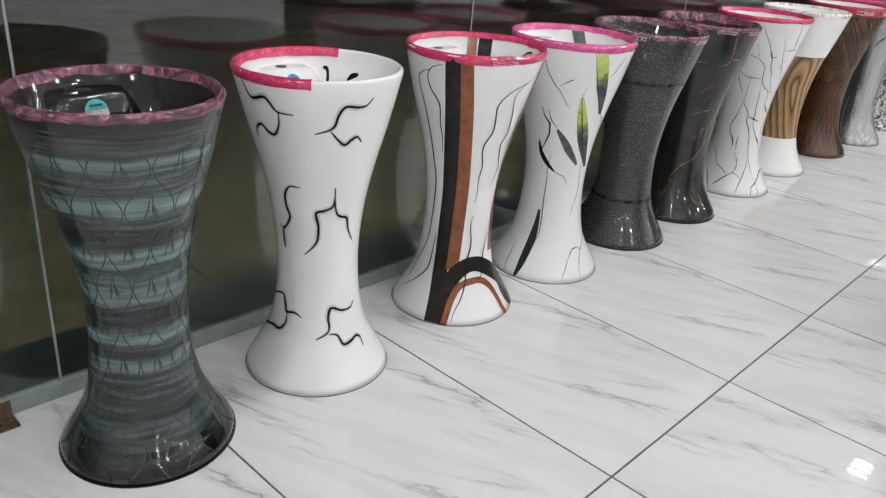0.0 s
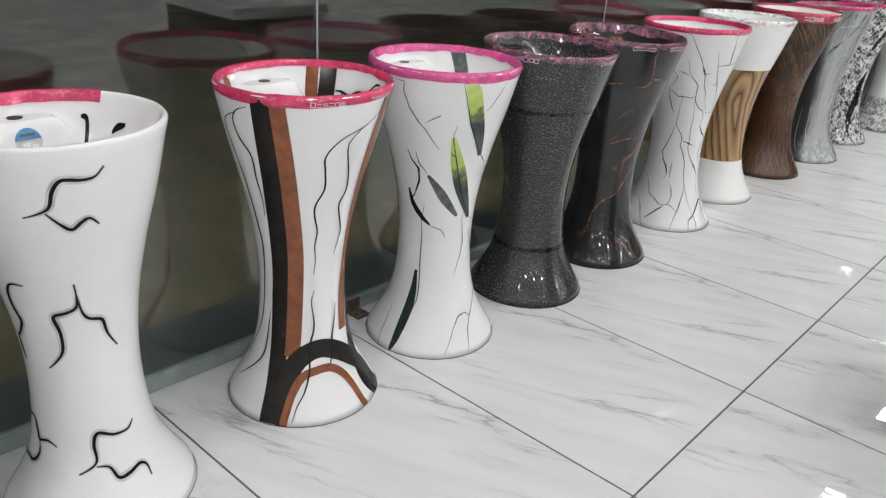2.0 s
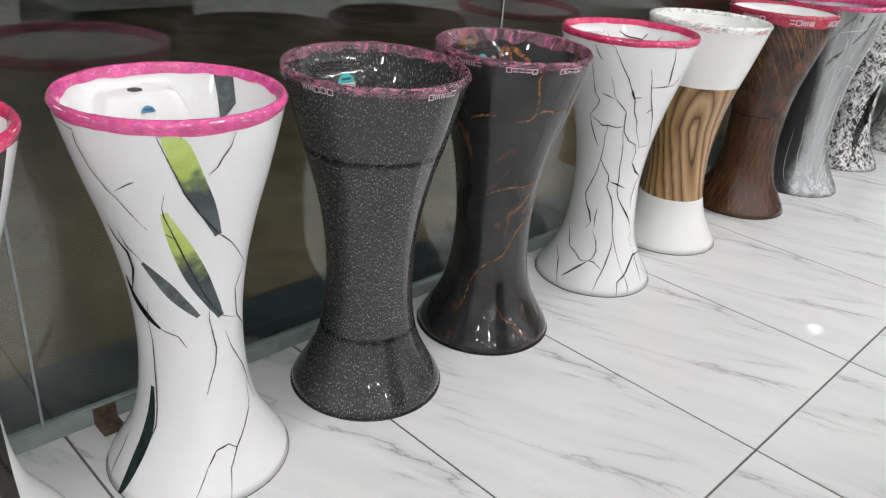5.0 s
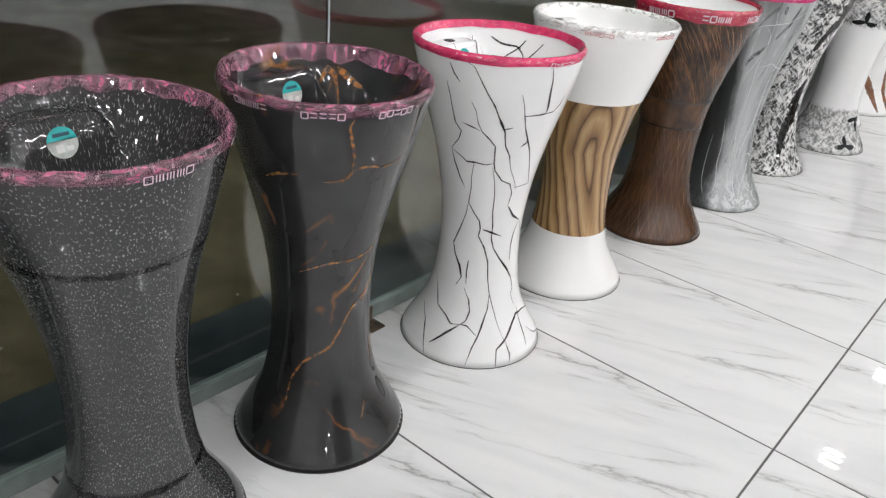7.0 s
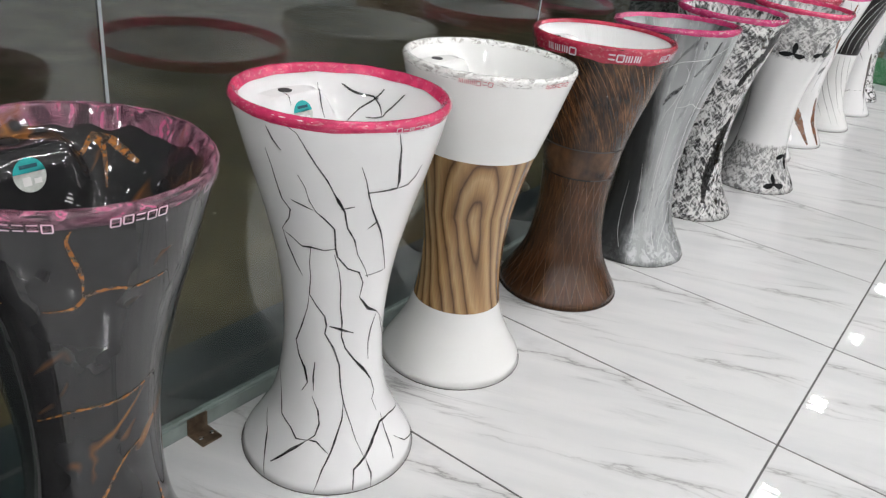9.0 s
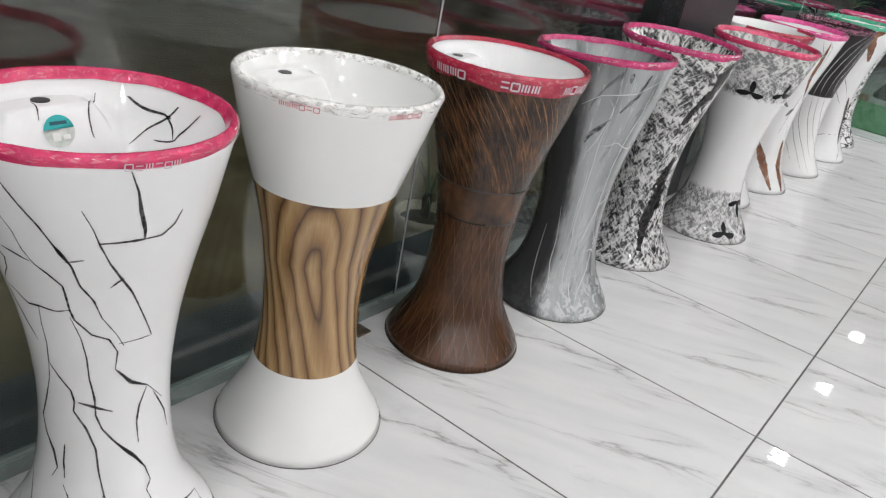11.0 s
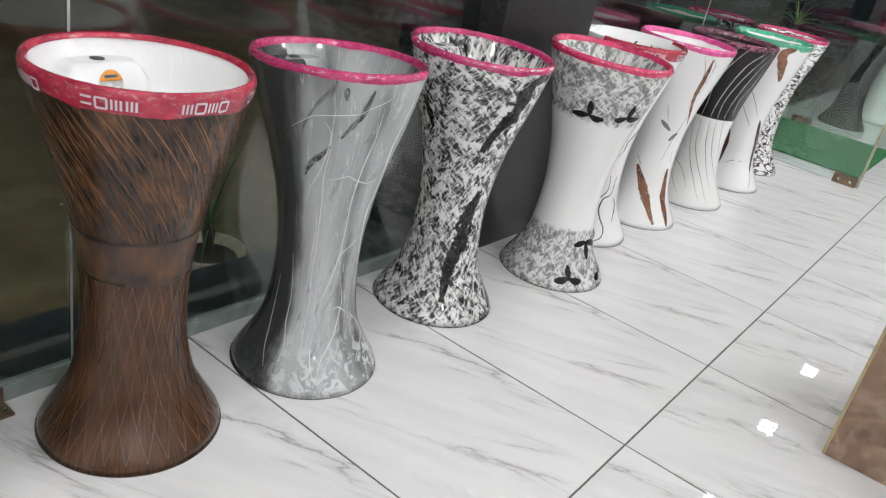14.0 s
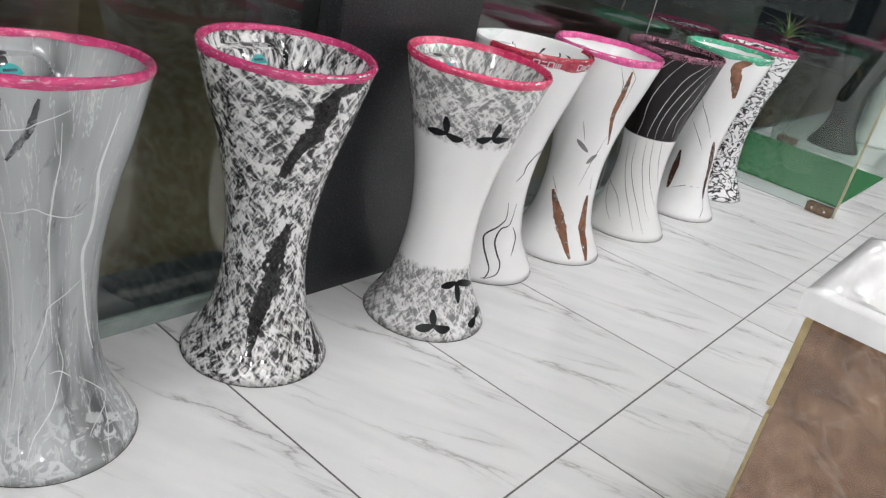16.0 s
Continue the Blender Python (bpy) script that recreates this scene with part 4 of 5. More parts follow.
paint(b3, "brown_band", [(25.5, 0.797), (25.5, 0.765), (22.2, 0.659), (26.2, 0.536), (30.1, 0.391), (26.0, 0.276), (22.1, 0.196)], 0.034, P_BROWN, taper=False, lift=0.0013)
paint(b3, "dark_band", [(41.2, 0.797), (41.2, 0.741), (40.3, 0.644), (42.6, 0.522), (53.4, 0.372), (50.1, 0.248), (35.7, 0.123), (31.0, 0.049), (40.6, 0.004)], 0.044, P_DARK, taper=False)
paint(b3, "thin_line", [(20.2, 0.760), (7.2, 0.735), (-8.6, 0.717), (-18.1, 0.694), (-22.5, 0.668), (-20.9, 0.635), (-19.7, 0.592), (-25.9, 0.556), (-26.6, 0.528), (-22.3, 0.483), (-24.2, 0.445), (-22.6, 0.407), (-24.2, 0.370)], 0.0045, P_BLACK, lift=0.0022)
paint(b3, "thin_line", [(6.0, 0.735), (-3.4, 0.709), (-5.4, 0.683), (0.9, 0.624), (3.4, 0.581), (-1.6, 0.548), (1.6, 0.516), (8.0, 0.475), (6.0, 0.447), (2.2, 0.414)], 0.0045, P_BLACK, lift=0.0022)
paint(b3, "thin_line", [(-23.6, 0.324), (-26.7, 0.295), (-23.9, 0.250), (-24.7, 0.219), (-30.4, 0.178), (-31.3, 0.122), (-37.1, 0.075), (-43.3, 0.045), (-46.8, 0.011)], 0.0045, P_BLACK, lift=0.0022)
paint(b3, "thin_line", [(9.5, 0.277), (5.7, 0.234), (-0.1, 0.193), (-3.1, 0.158), (-6.8, 0.131), (-13.5, 0.122)], 0.0045, P_BLACK, lift=0.0022)
paint(b3, "thin_line", [(-75.1, 0.777), (-84.6, 0.764), (-89.6, 0.739), (-87.0, 0.703), (-78.2, 0.663), (-78.7, 0.608), (-76.8, 0.560), (-77.9, 0.516)], 0.0045, P_BLACK, lift=0.0022)
paint(b3, "thin_line", [(-85.1, 0.760), (-98.4, 0.741), (-102.1, 0.714), (-97.8, 0.649), (-95.0, 0.568), (-92.5, 0.484), (-89.7, 0.428), (-94.9, 0.320), (-100.1, 0.225), (-114.1, 0.149), (-119.2, 0.080)], 0.0045, P_BLACK, lift=0.0022)
paint(b3, "thin_line", [(-82.9, 0.260), (-85.0, 0.206), (-87.5, 0.145), (-98.6, 0.106), (-115.3, 0.063)], 0.0045, P_BLACK, lift=0.0022)
paint_in(b3, "brown_band", [(-0.138, 0.139), (-0.118, 0.119), (-0.090, 0.095), (-0.060, 0.065)], 0.032, P_BROWN, taper=False, reach=0.1955)
paint_in(b3, "dark_band", [(-0.104, 0.166), (-0.086, 0.142), (-0.064, 0.110), (-0.040, 0.075)], 0.044, P_DARK, taper=False, reach=0.1955)
paint_in(b3, "brown_band", [(-0.160, -0.113), (-0.140, -0.110), (-0.118, -0.104)], 0.030, P_BROWN, taper=False, reach=0.1955)
paint_in(b3, "thin_line", [(-0.066, 0.156), (-0.050, 0.162), (-0.026, 0.164), (0.000, 0.172), (0.030, 0.171), (0.060, 0.176), (0.085, 0.168)], 0.0045, P_BLACK, reach=0.192)
paint_in(b3, "thin_line", [(-0.050, 0.162), (-0.038, 0.150), (-0.036, 0.132)], 0.0045, P_BLACK)
paint(b4, "leaf", [(-60.3, 0.523), (-47.0, 0.482), (-34.9, 0.445), (-17.5, 0.401)], 0.026, P_SMOKE, curve=True)
paint(b4, "leaf", [(-73.6, 0.233), (-74.4, 0.174), (-76.3, 0.130), (-79.1, 0.076), (-81.0, 0.030), (-82.8, 0.004)], 0.028, P_SAGE, curve=True)
paint(b4, "leaf", [(-87.8, 0.475), (-83.1, 0.435), (-70.9, 0.400), (-56.4, 0.374)], 0.016, P_BLACK, curve=True)
paint(b4, "twig", [(-89.7, 0.781), (-77.8, 0.776), (-79.2, 0.752), (-75.3, 0.709), (-68.1, 0.675), (-62.5, 0.658), (-55.5, 0.626), (-48.4, 0.600)], 0.0028, P_CRACK, curve=False, ragged=0.55, lift=0.0022)
paint(b4, "twig", [(-31.9, 0.784), (-34.5, 0.784), (-30.0, 0.736), (-27.2, 0.710), (-23.7, 0.676), (-15.2, 0.631), (-1.5, 0.582), (10.1, 0.555), (20.8, 0.523), (34.3, 0.486)], 0.0028, P_CRACK, curve=False, ragged=0.55, lift=0.0022)
paint(b4, "twig", [(2.3, 0.783), (0.2, 0.757), (-3.6, 0.740), (-6.5, 0.721), (-11.1, 0.709)], 0.0028, P_CRACK, curve=False, ragged=0.55, lift=0.0022)
paint(b4, "twig", [(-34.5, 0.674), (-36.8, 0.649), (-36.4, 0.629), (-30.3, 0.571), (-23.7, 0.518), (-14.2, 0.462), (-7.0, 0.430), (6.1, 0.391), (24.5, 0.370)], 0.0028, P_CRACK, curve=False, ragged=0.55, lift=0.0022)
paint(b4, "twig", [(-73.4, 0.587), (-70.3, 0.556), (-60.0, 0.527)], 0.0028, P_CRACK, curve=False, ragged=0.55, lift=0.0022)
paint(b4, "twig", [(-56.4, 0.374), (-38.6, 0.360), (-31.3, 0.334)], 0.0028, P_CRACK, curve=False, ragged=0.55, lift=0.0022)
paint(b4, "twig", [(-65.0, 0.433), (-69.2, 0.385), (-67.5, 0.341), (-68.5, 0.280), (-66.7, 0.193), (-66.8, 0.149), (-73.2, 0.106), (-77.3, 0.065)], 0.0028, P_CRACK, curve=False, ragged=0.55, lift=0.0022)
paint(b4, "twig", [(-7.0, 0.430), (-7.5, 0.391), (-3.7, 0.351), (-0.9, 0.320), (-3.4, 0.283), (-10.3, 0.249), (-14.9, 0.221)], 0.0028, P_CRACK, curve=False, ragged=0.55, lift=0.0022)
paint(b4, "twig", [(11.0, 0.350), (18.8, 0.306), (36.2, 0.243), (40.5, 0.214), (45.8, 0.150)], 0.0028, P_CRACK, curve=False, ragged=0.55, lift=0.0022)
paint(b4, "twig", [(40.5, 0.214), (31.6, 0.152), (15.1, 0.117), (3.4, 0.094), (-5.4, 0.063), (-10.8, 0.006)], 0.0028, P_CRACK, curve=False, ragged=0.55, lift=0.0022)
paint(b4, "twig", [(3.4, 0.094), (-2.5, 0.106), (-13.5, 0.102), (-21.7, 0.075), (-33.5, 0.013)], 0.0028, P_CRACK, curve=False, ragged=0.55, lift=0.0022)
paint(b4, "twig", [(-101.5, 0.107), (-99.8, 0.074), (-99.5, 0.040), (-96.0, 0.004)], 0.0028, P_CRACK, curve=False, ragged=0.55, lift=0.0022)
paint(b4, "twig", [(-61.9, 0.675), (-53.0, 0.692), (-49.0, 0.698)], 0.0028, P_CRACK, curve=False, ragged=0.55, lift=0.0022)
paint(b4, "twig", [(-37.7, 0.593), (-32.0, 0.583)], 0.0028, P_CRACK, curve=False, ragged=0.55, lift=0.0022)
paint(b4, "twig", [(34.3, 0.486), (22.3, 0.439), (28.7, 0.373), (58.8, 0.300)], 0.0028, P_CRACK, curve=False, ragged=0.55, lift=0.0022)
paint(b4, "twig", [(-82.8, 0.591), (-79.2, 0.564), (-71.3, 0.541), (-71.2, 0.504), (-78.3, 0.463), (-85.9, 0.436)], 0.006, P_BLACK, curve=False, ragged=0.55, lift=0.0022)
paint_in(b4, "leaf", [(-0.078, 0.178), (-0.085, 0.164), (-0.093, 0.147)], 0.062, P_SMOKE, taper=False, reach=0.194)
paint(b6, "gold_vein", [(-28.4, 0.783), (-30.0, 0.769), (-28.8, 0.749), (-26.9, 0.728), (-25.6, 0.707), (-25.8, 0.681)], 0.0058, P_GOLD, ragged=0.5)
paint(b6, "gold_vein", [(-41.8, 0.657), (-34.6, 0.658), (-29.0, 0.663), (-23.6, 0.681), (-14.7, 0.686), (-4.3, 0.678), (12.4, 0.683)], 0.0058, P_GOLD, ragged=0.5)
paint(b6, "gold_vein", [(21.1, 0.490), (6.5, 0.476), (-10.3, 0.467), (-25.1, 0.468), (-41.0, 0.462), (-63.0, 0.442)], 0.0058, P_GOLD, ragged=0.5)
paint(b6, "gold_vein", [(15.4, 0.373), (0.3, 0.357), (-9.8, 0.334), (-19.0, 0.302), (-30.9, 0.265), (-47.2, 0.244), (-61.3, 0.221), (-72.5, 0.179), (-75.2, 0.132), (-79.3, 0.098)], 0.0058, P_GOLD, ragged=0.5)
paint(b6, "gold_vein", [(28.7, 0.252), (31.7, 0.208), (29.6, 0.171)], 0.0058, P_GOLD, ragged=0.5)
paint(b6, "gold_vein", [(5.0, 0.119), (-4.3, 0.087)], 0.0058, P_GOLD, ragged=0.5)
paint(b6, "gold_vein", [(-80.5, 0.650), (-70.1, 0.663), (-57.3, 0.669)], 0.0058, P_GOLD, ragged=0.5)
paint_in(b6, "gold_vein", [(-0.123, 0.079), (-0.133, 0.117), (-0.117, 0.129), (-0.101, 0.123), (-0.083, 0.112)], 0.008, P_GOLD)
paint_in(b6, "gold_vein", [(-0.122, 0.133), (-0.098, 0.145), (-0.057, 0.155)], 0.008, P_GOLD)
paint(b7, "crack", [(-85.1, 0.783), (-82.3, 0.759), (-78.1, 0.741)], 0.0033, P_CRACK, curve=False, ragged=0.55)
paint(b7, "crack", [(-72.1, 0.790), (-67.8, 0.781), (-62.8, 0.748), (-58.9, 0.725), (-53.1, 0.696), (-48.9, 0.668), (-46.4, 0.653), (-42.7, 0.633), (-41.4, 0.613), (-39.9, 0.595), (-34.0, 0.568), (-30.0, 0.533), (-21.0, 0.496), (-16.5, 0.473)], 0.0033, P_CRACK, curve=False, ragged=0.55)
paint(b7, "crack", [(-70.0, 0.699), (-66.5, 0.678), (-64.7, 0.649), (-60.9, 0.627), (-55.4, 0.613), (-48.9, 0.593), (-47.8, 0.547), (-46.1, 0.528), (-36.8, 0.500), (-26.1, 0.489), (-20.6, 0.462), (-22.1, 0.427), (-10.0, 0.394), (5.3, 0.375), (24.3, 0.329)], 0.0033, P_CRACK, curve=False, ragged=0.55)
paint(b7, "crack", [(-35.3, 0.727), (-31.8, 0.699), (-29.1, 0.669), (-25.0, 0.636), (-20.0, 0.609), (-13.6, 0.579), (-6.0, 0.534), (4.3, 0.479), (-19.8, 0.478)], 0.0033, P_CRACK, curve=False, ragged=0.55)
paint(b7, "crack", [(-10.3, 0.675), (-2.0, 0.676), (4.0, 0.691), (6.6, 0.712)], 0.0033, P_CRACK, curve=False, ragged=0.55)
paint(b7, "crack", [(-92.9, 0.566), (-82.6, 0.598), (-79.7, 0.620), (-84.8, 0.639), (-86.2, 0.673), (-87.2, 0.707), (-88.9, 0.737)], 0.0033, P_CRACK, curve=False, ragged=0.55)
paint(b7, "crack", [(-92.9, 0.566), (-82.3, 0.554), (-75.2, 0.541), (-67.5, 0.544), (-56.3, 0.541), (-48.2, 0.547)], 0.0033, P_CRACK, curve=False, ragged=0.55)
paint(b7, "crack", [(-92.1, 0.564), (-90.4, 0.534), (-84.2, 0.494), (-78.2, 0.469)], 0.0033, P_CRACK, curve=False, ragged=0.55)
paint(b7, "crack", [(-67.5, 0.544), (-70.0, 0.505), (-70.1, 0.471), (-72.5, 0.430), (-65.4, 0.406), (-56.5, 0.382), (-54.5, 0.361), (-56.0, 0.341), (-46.1, 0.308), (-38.9, 0.267), (-36.9, 0.221), (-33.5, 0.181), (-26.3, 0.127), (-23.0, 0.093), (-18.7, 0.059)], 0.0033, P_CRACK, curve=False, ragged=0.55)
paint(b7, "crack", [(-72.5, 0.430), (-75.5, 0.394), (-83.4, 0.347), (-91.6, 0.306), (-86.8, 0.276), (-77.7, 0.249), (-72.8, 0.218), (-78.2, 0.196)], 0.0033, P_CRACK, curve=False, ragged=0.55)
paint(b7, "crack", [(-48.5, 0.533), (-44.1, 0.493), (-41.7, 0.454), (-41.2, 0.411), (-38.3, 0.370), (-38.0, 0.335), (-33.3, 0.307), (-22.7, 0.277), (-7.1, 0.239), (1.4, 0.211), (5.2, 0.180), (0.4, 0.165), (4.7, 0.134)], 0.0033, P_CRACK, curve=False, ragged=0.55)
paint(b7, "crack", [(5.3, 0.375), (-2.0, 0.339), (-4.5, 0.307), (-3.2, 0.264)], 0.0033, P_CRACK, curve=False, ragged=0.55)
paint(b7, "crack", [(12.6, 0.354), (29.1, 0.295), (34.1, 0.253)], 0.0033, P_CRACK, curve=False, ragged=0.55)
paint(b7, "crack", [(-119.9, 0.198), (-107.0, 0.165), (-97.1, 0.124), (-82.7, 0.110), (-74.5, 0.094), (-64.2, 0.097)], 0.0033, P_CRACK, curve=False, ragged=0.55)
paint(b7, "crack", [(-65.8, 0.269), (-66.7, 0.235), (-65.3, 0.203)], 0.0033, P_CRACK, curve=False, ragged=0.55)
paint(b7, "crack", [(-66.4, 0.190), (-58.6, 0.160), (-56.1, 0.132), (-58.9, 0.108), (-66.5, 0.093)], 0.0033, P_CRACK, curve=False, ragged=0.55)
paint(b7, "crack", [(-120.5, 0.104), (-104.7, 0.077), (-96.5, 0.042), (-88.9, 0.005)], 0.0033, P_CRACK, curve=False, ragged=0.55)
paint(b7, "crack", [(-33.5, 0.181), (-34.7, 0.143), (-40.0, 0.109), (-44.6, 0.079), (-50.3, 0.048), (-54.5, 0.009)], 0.0033, P_CRACK, curve=False, ragged=0.55)
paint(b7, "crack", [(-18.0, 0.059), (-16.1, 0.028), (-18.2, 0.006)], 0.0033, P_CRACK, curve=False, ragged=0.55)
paint(b7, "crack", [(9.2, 0.122), (7.5, 0.086), (7.1, 0.050), (4.9, 0.030)], 0.0033, P_CRACK, curve=False, ragged=0.55)
paint(b7, "crack", [(49.2, 0.081), (47.7, 0.054), (45.8, 0.026), (43.9, 0.011), (24.7, 0.034), (14.7, 0.063)], 0.0033, P_CRACK, curve=False, ragged=0.55)
paint(b7, "crack", [(-45.3, 0.638), (-36.6, 0.644)], 0.0033, P_CRACK, curve=False, ragged=0.55)
paint(b7, "crack", [(-25.3, 0.591), (-18.4, 0.608)], 0.0033, P_CRACK, curve=False, ragged=0.55)
paint(b7, "crack", [(-77.5, 0.643), (-69.9, 0.637), (-62.8, 0.630)], 0.0033, P_CRACK, curve=False, ragged=0.55)
paint(b7, "crack", [(-64.3, 0.098), (-56.9, 0.097), (-46.8, 0.077)], 0.0033, P_CRACK, curve=False, ragged=0.55)
paint(b7, "crack", [(-17.5, 0.786), (-14.5, 0.755), (-13.1, 0.726), (-10.4, 0.690), (-10.3, 0.675), (-17.1, 0.674), (-29.4, 0.673)], 0.0058, P_CRACK, curve=False, ragged=0.55)
paint(b7, "crack", [(-66.5, 0.093), (-76.5, 0.071), (-88.7, 0.036)], 0.0058, P_CRACK, curve=False, ragged=0.55)
paint(b7, "crack", [(-51.4, 0.360), (-40.9, 0.354), (-24.5, 0.341)], 0.0058, P_CRACK, curve=False, ragged=0.55)
paint(b7, "crack", [(49.2, 0.081), (20.7, 0.105), (4.9, 0.108), (-5.8, 0.090), (-17.6, 0.061), (-28.1, 0.043), (-30.3, 0.008)], 0.0058, P_CRACK, curve=False, ragged=0.55)
paint(b7, "crack", [(-48.9, 0.668), (-46.4, 0.653), (-42.7, 0.633)], 0.0058, P_CRACK, curve=False, ragged=0.55)
paint(b7, "crack", [(-22.1, 0.427), (-10.0, 0.394), (5.3, 0.375)], 0.0058, P_CRACK, curve=False, ragged=0.55)
paint(b7, "crack", [(-22.7, 0.277), (-7.1, 0.239), (1.4, 0.211)], 0.0058, P_CRACK, curve=False, ragged=0.55)
paint(b7, "crack", [(-86.8, 0.276), (-77.7, 0.249), (-72.8, 0.218)], 0.0058, P_CRACK, curve=False, ragged=0.55)
paint_in(b7, "crack", [(-0.163, 0.100), (-0.115, 0.058), (-0.101, 0.052), (-0.096, 0.054)], 0.0024, P_CRACK)
paint_in(b7, "crack", [(-0.138, 0.132), (-0.124, 0.136), (-0.101, 0.146), (-0.068, 0.162), (-0.048, 0.167)], 0.0024, P_CRACK)
paint_in(b7, "crack", [(-0.042, 0.188), (-0.041, 0.182), (-0.053, 0.167), (-0.078, 0.141), (-0.090, 0.112)], 0.0024, P_CRACK)
paint_in(b7, "crack", [(-0.063, 0.165), (-0.041, 0.163), (-0.028, 0.155)], 0.0024, P_CRACK)
paint_in(b7, "crack", [(0.019, 0.190), (0.002, 0.179), (-0.020, 0.162), (-0.027, 0.154), (-0.060, 0.140)], 0.0024, P_CRACK)
paint_in(b7, "crack", [(-0.152, -0.018), (-0.131, -0.020), (-0.109, -0.028)], 0.0024, P_CRACK)
paint(b10, "pale_run", [(-77.5, 0.670), (-67.4, 0.693), (-59.2, 0.708), (-45.9, 0.715), (-30.3, 0.723), (-24.3, 0.734), (-15.1, 0.748), (-9.0, 0.759)], 0.0024, P_PALERUN)
paint(b10, "pale_run", [(-49.9, 0.557), (-38.6, 0.561), (-27.8, 0.571), (-18.1, 0.559), (-4.7, 0.550), (6.8, 0.554)], 0.0024, P_PALERUN)
paint(b10, "pale_run", [(-45.8, 0.730), (-46.8, 0.684), (-46.8, 0.630), (-49.6, 0.565), (-49.0, 0.498), (-49.3, 0.429), (-49.4, 0.359), (-51.1, 0.290), (-48.7, 0.222), (-50.8, 0.155), (-49.4, 0.096), (-46.9, 0.043)], 0.0024, P_PALERUN)
paint(b10, "pale_run", [(-53.6, 0.475), (-52.0, 0.415), (-53.8, 0.359), (-54.5, 0.276)], 0.0024, P_PALERUN)
paint(b10, "pale_run", [(-12.9, 0.737), (-12.7, 0.672), (-14.1, 0.634), (-16.4, 0.570), (-17.3, 0.502), (-16.3, 0.432), (-15.8, 0.362), (-13.9, 0.276)], 0.0024, P_PALERUN)
paint(b10, "pale_run", [(20.4, 0.412), (1.2, 0.383), (-17.0, 0.355), (-20.8, 0.320), (-29.1, 0.266), (-37.5, 0.224)], 0.0024, P_PALERUN)
paint(b10, "pale_run", [(-9.1, 0.281), (-4.3, 0.230), (-8.0, 0.190), (-15.1, 0.141), (-24.1, 0.107), (-30.0, 0.085), (-33.2, 0.055), (-36.6, 0.027)], 0.0024, P_PALERUN)
paint(b10, "pale_run", [(-18.1, 0.208), (-7.9, 0.211), (2.7, 0.192)], 0.0024, P_PALERUN)
paint(b10, "pale_run", [(11.5, 0.184), (29.0, 0.145), (37.0, 0.112), (14.9, 0.080), (7.8, 0.063)], 0.0024, P_PALERUN)
paint(b10, "pale_run", [(32.9, 0.125), (27.7, 0.076), (19.2, 0.036), (16.9, 0.007)], 0.0024, P_PALERUN)
paint(b10, "pale_run", [(-41.3, 0.133), (-40.8, 0.086), (-37.0, 0.044)], 0.0024, P_PALERUN)
paint(b10, "pale_run", [(-52.7, 0.698), (-47.4, 0.672), (-48.8, 0.628), (-53.8, 0.575), (-61.4, 0.532), (-65.9, 0.489)], 0.0024, P_PALERUN)
paint(b10, "pale_run", [(-79.5, 0.343), (-73.9, 0.236), (-74.0, 0.167), (-69.0, 0.108), (-70.2, 0.062)], 0.0024, P_PALERUN)
paint(b10, "pale_run", [(-97.5, 0.271), (-97.5, 0.186), (-92.1, 0.110), (-81.3, 0.049)], 0.0024, P_PALERUN)
paint(b10, "pale_run", [(18.3, 0.746), (14.8, 0.698), (12.2, 0.637), (16.2, 0.582), (17.7, 0.512), (12.9, 0.460), (18.5, 0.386), (26.2, 0.293), (33.9, 0.227)], 0.008, P_PALERUN)
paint(b10, "smoke_mark", [(-40.0, 0.778), (-40.5, 0.770), (-39.9, 0.751)], 0.013, P_HAZE, ragged=0.5)
paint(b10, "smoke_mark", [(-23.0, 0.776), (-24.9, 0.753), (-27.3, 0.725), (-33.0, 0.695), (-40.1, 0.664)], 0.013, P_HAZE, ragged=0.5)
paint(b10, "smoke_mark", [(-46.6, 0.642), (-52.8, 0.620), (-62.7, 0.589), (-67.2, 0.560)], 0.013, P_HAZE, ragged=0.5)
paint(b11, "dark_slash", [(14.7, 0.778), (-3.6, 0.771), (-8.9, 0.736), (-12.4, 0.671), (-22.6, 0.626), (-33.8, 0.545)], 0.05, P_SLASH, ragged=0.5)
paint(b11, "dark_slash", [(-15.4, 0.416), (-22.2, 0.361), (-27.1, 0.318), (-28.4, 0.248), (-41.0, 0.167), (-45.2, 0.066)], 0.05, P_SLASH, ragged=0.5)
paint(b11, "dark_slash", [(41.8, 0.103), (30.5, 0.053), (23.6, 0.018)], 0.024, P_SLASH, ragged=0.5)
paint(b11, "dark_slash", [(-109.8, 0.666), (-101.4, 0.626), (-96.7, 0.582)], 0.024, P_SLASH, ragged=0.5)
paint_in(b11, "dark_slash", [(-0.148, 0.116), (-0.106, 0.088)], 0.016, P_BLACK)
paint_in(b11, "dark_slash", [(0.014, 0.193), (0.007, 0.182)], 0.016, P_BLACK)
paint(b12, "leaf", [(-70.5, 0.622), (-71.2, 0.650), (-72.6, 0.672)], 0.022, P_BLACK, curve=True)
paint(b12, "leaf", [(-70.5, 0.622), (-81.4, 0.618), (-92.4, 0.615)], 0.022, P_BLACK, curve=True)
paint(b12, "leaf", [(-70.5, 0.622), (-61.1, 0.614), (-52.5, 0.617)], 0.022, P_BLACK, curve=True)
paint(b12, "leaf", [(-25.3, 0.636), (-22.8, 0.657), (-23.7, 0.683)], 0.022, P_BLACK, curve=True)
paint(b12, "leaf", [(-25.3, 0.636), (-32.6, 0.626), (-40.4, 0.627)], 0.022, P_BLACK, curve=True)
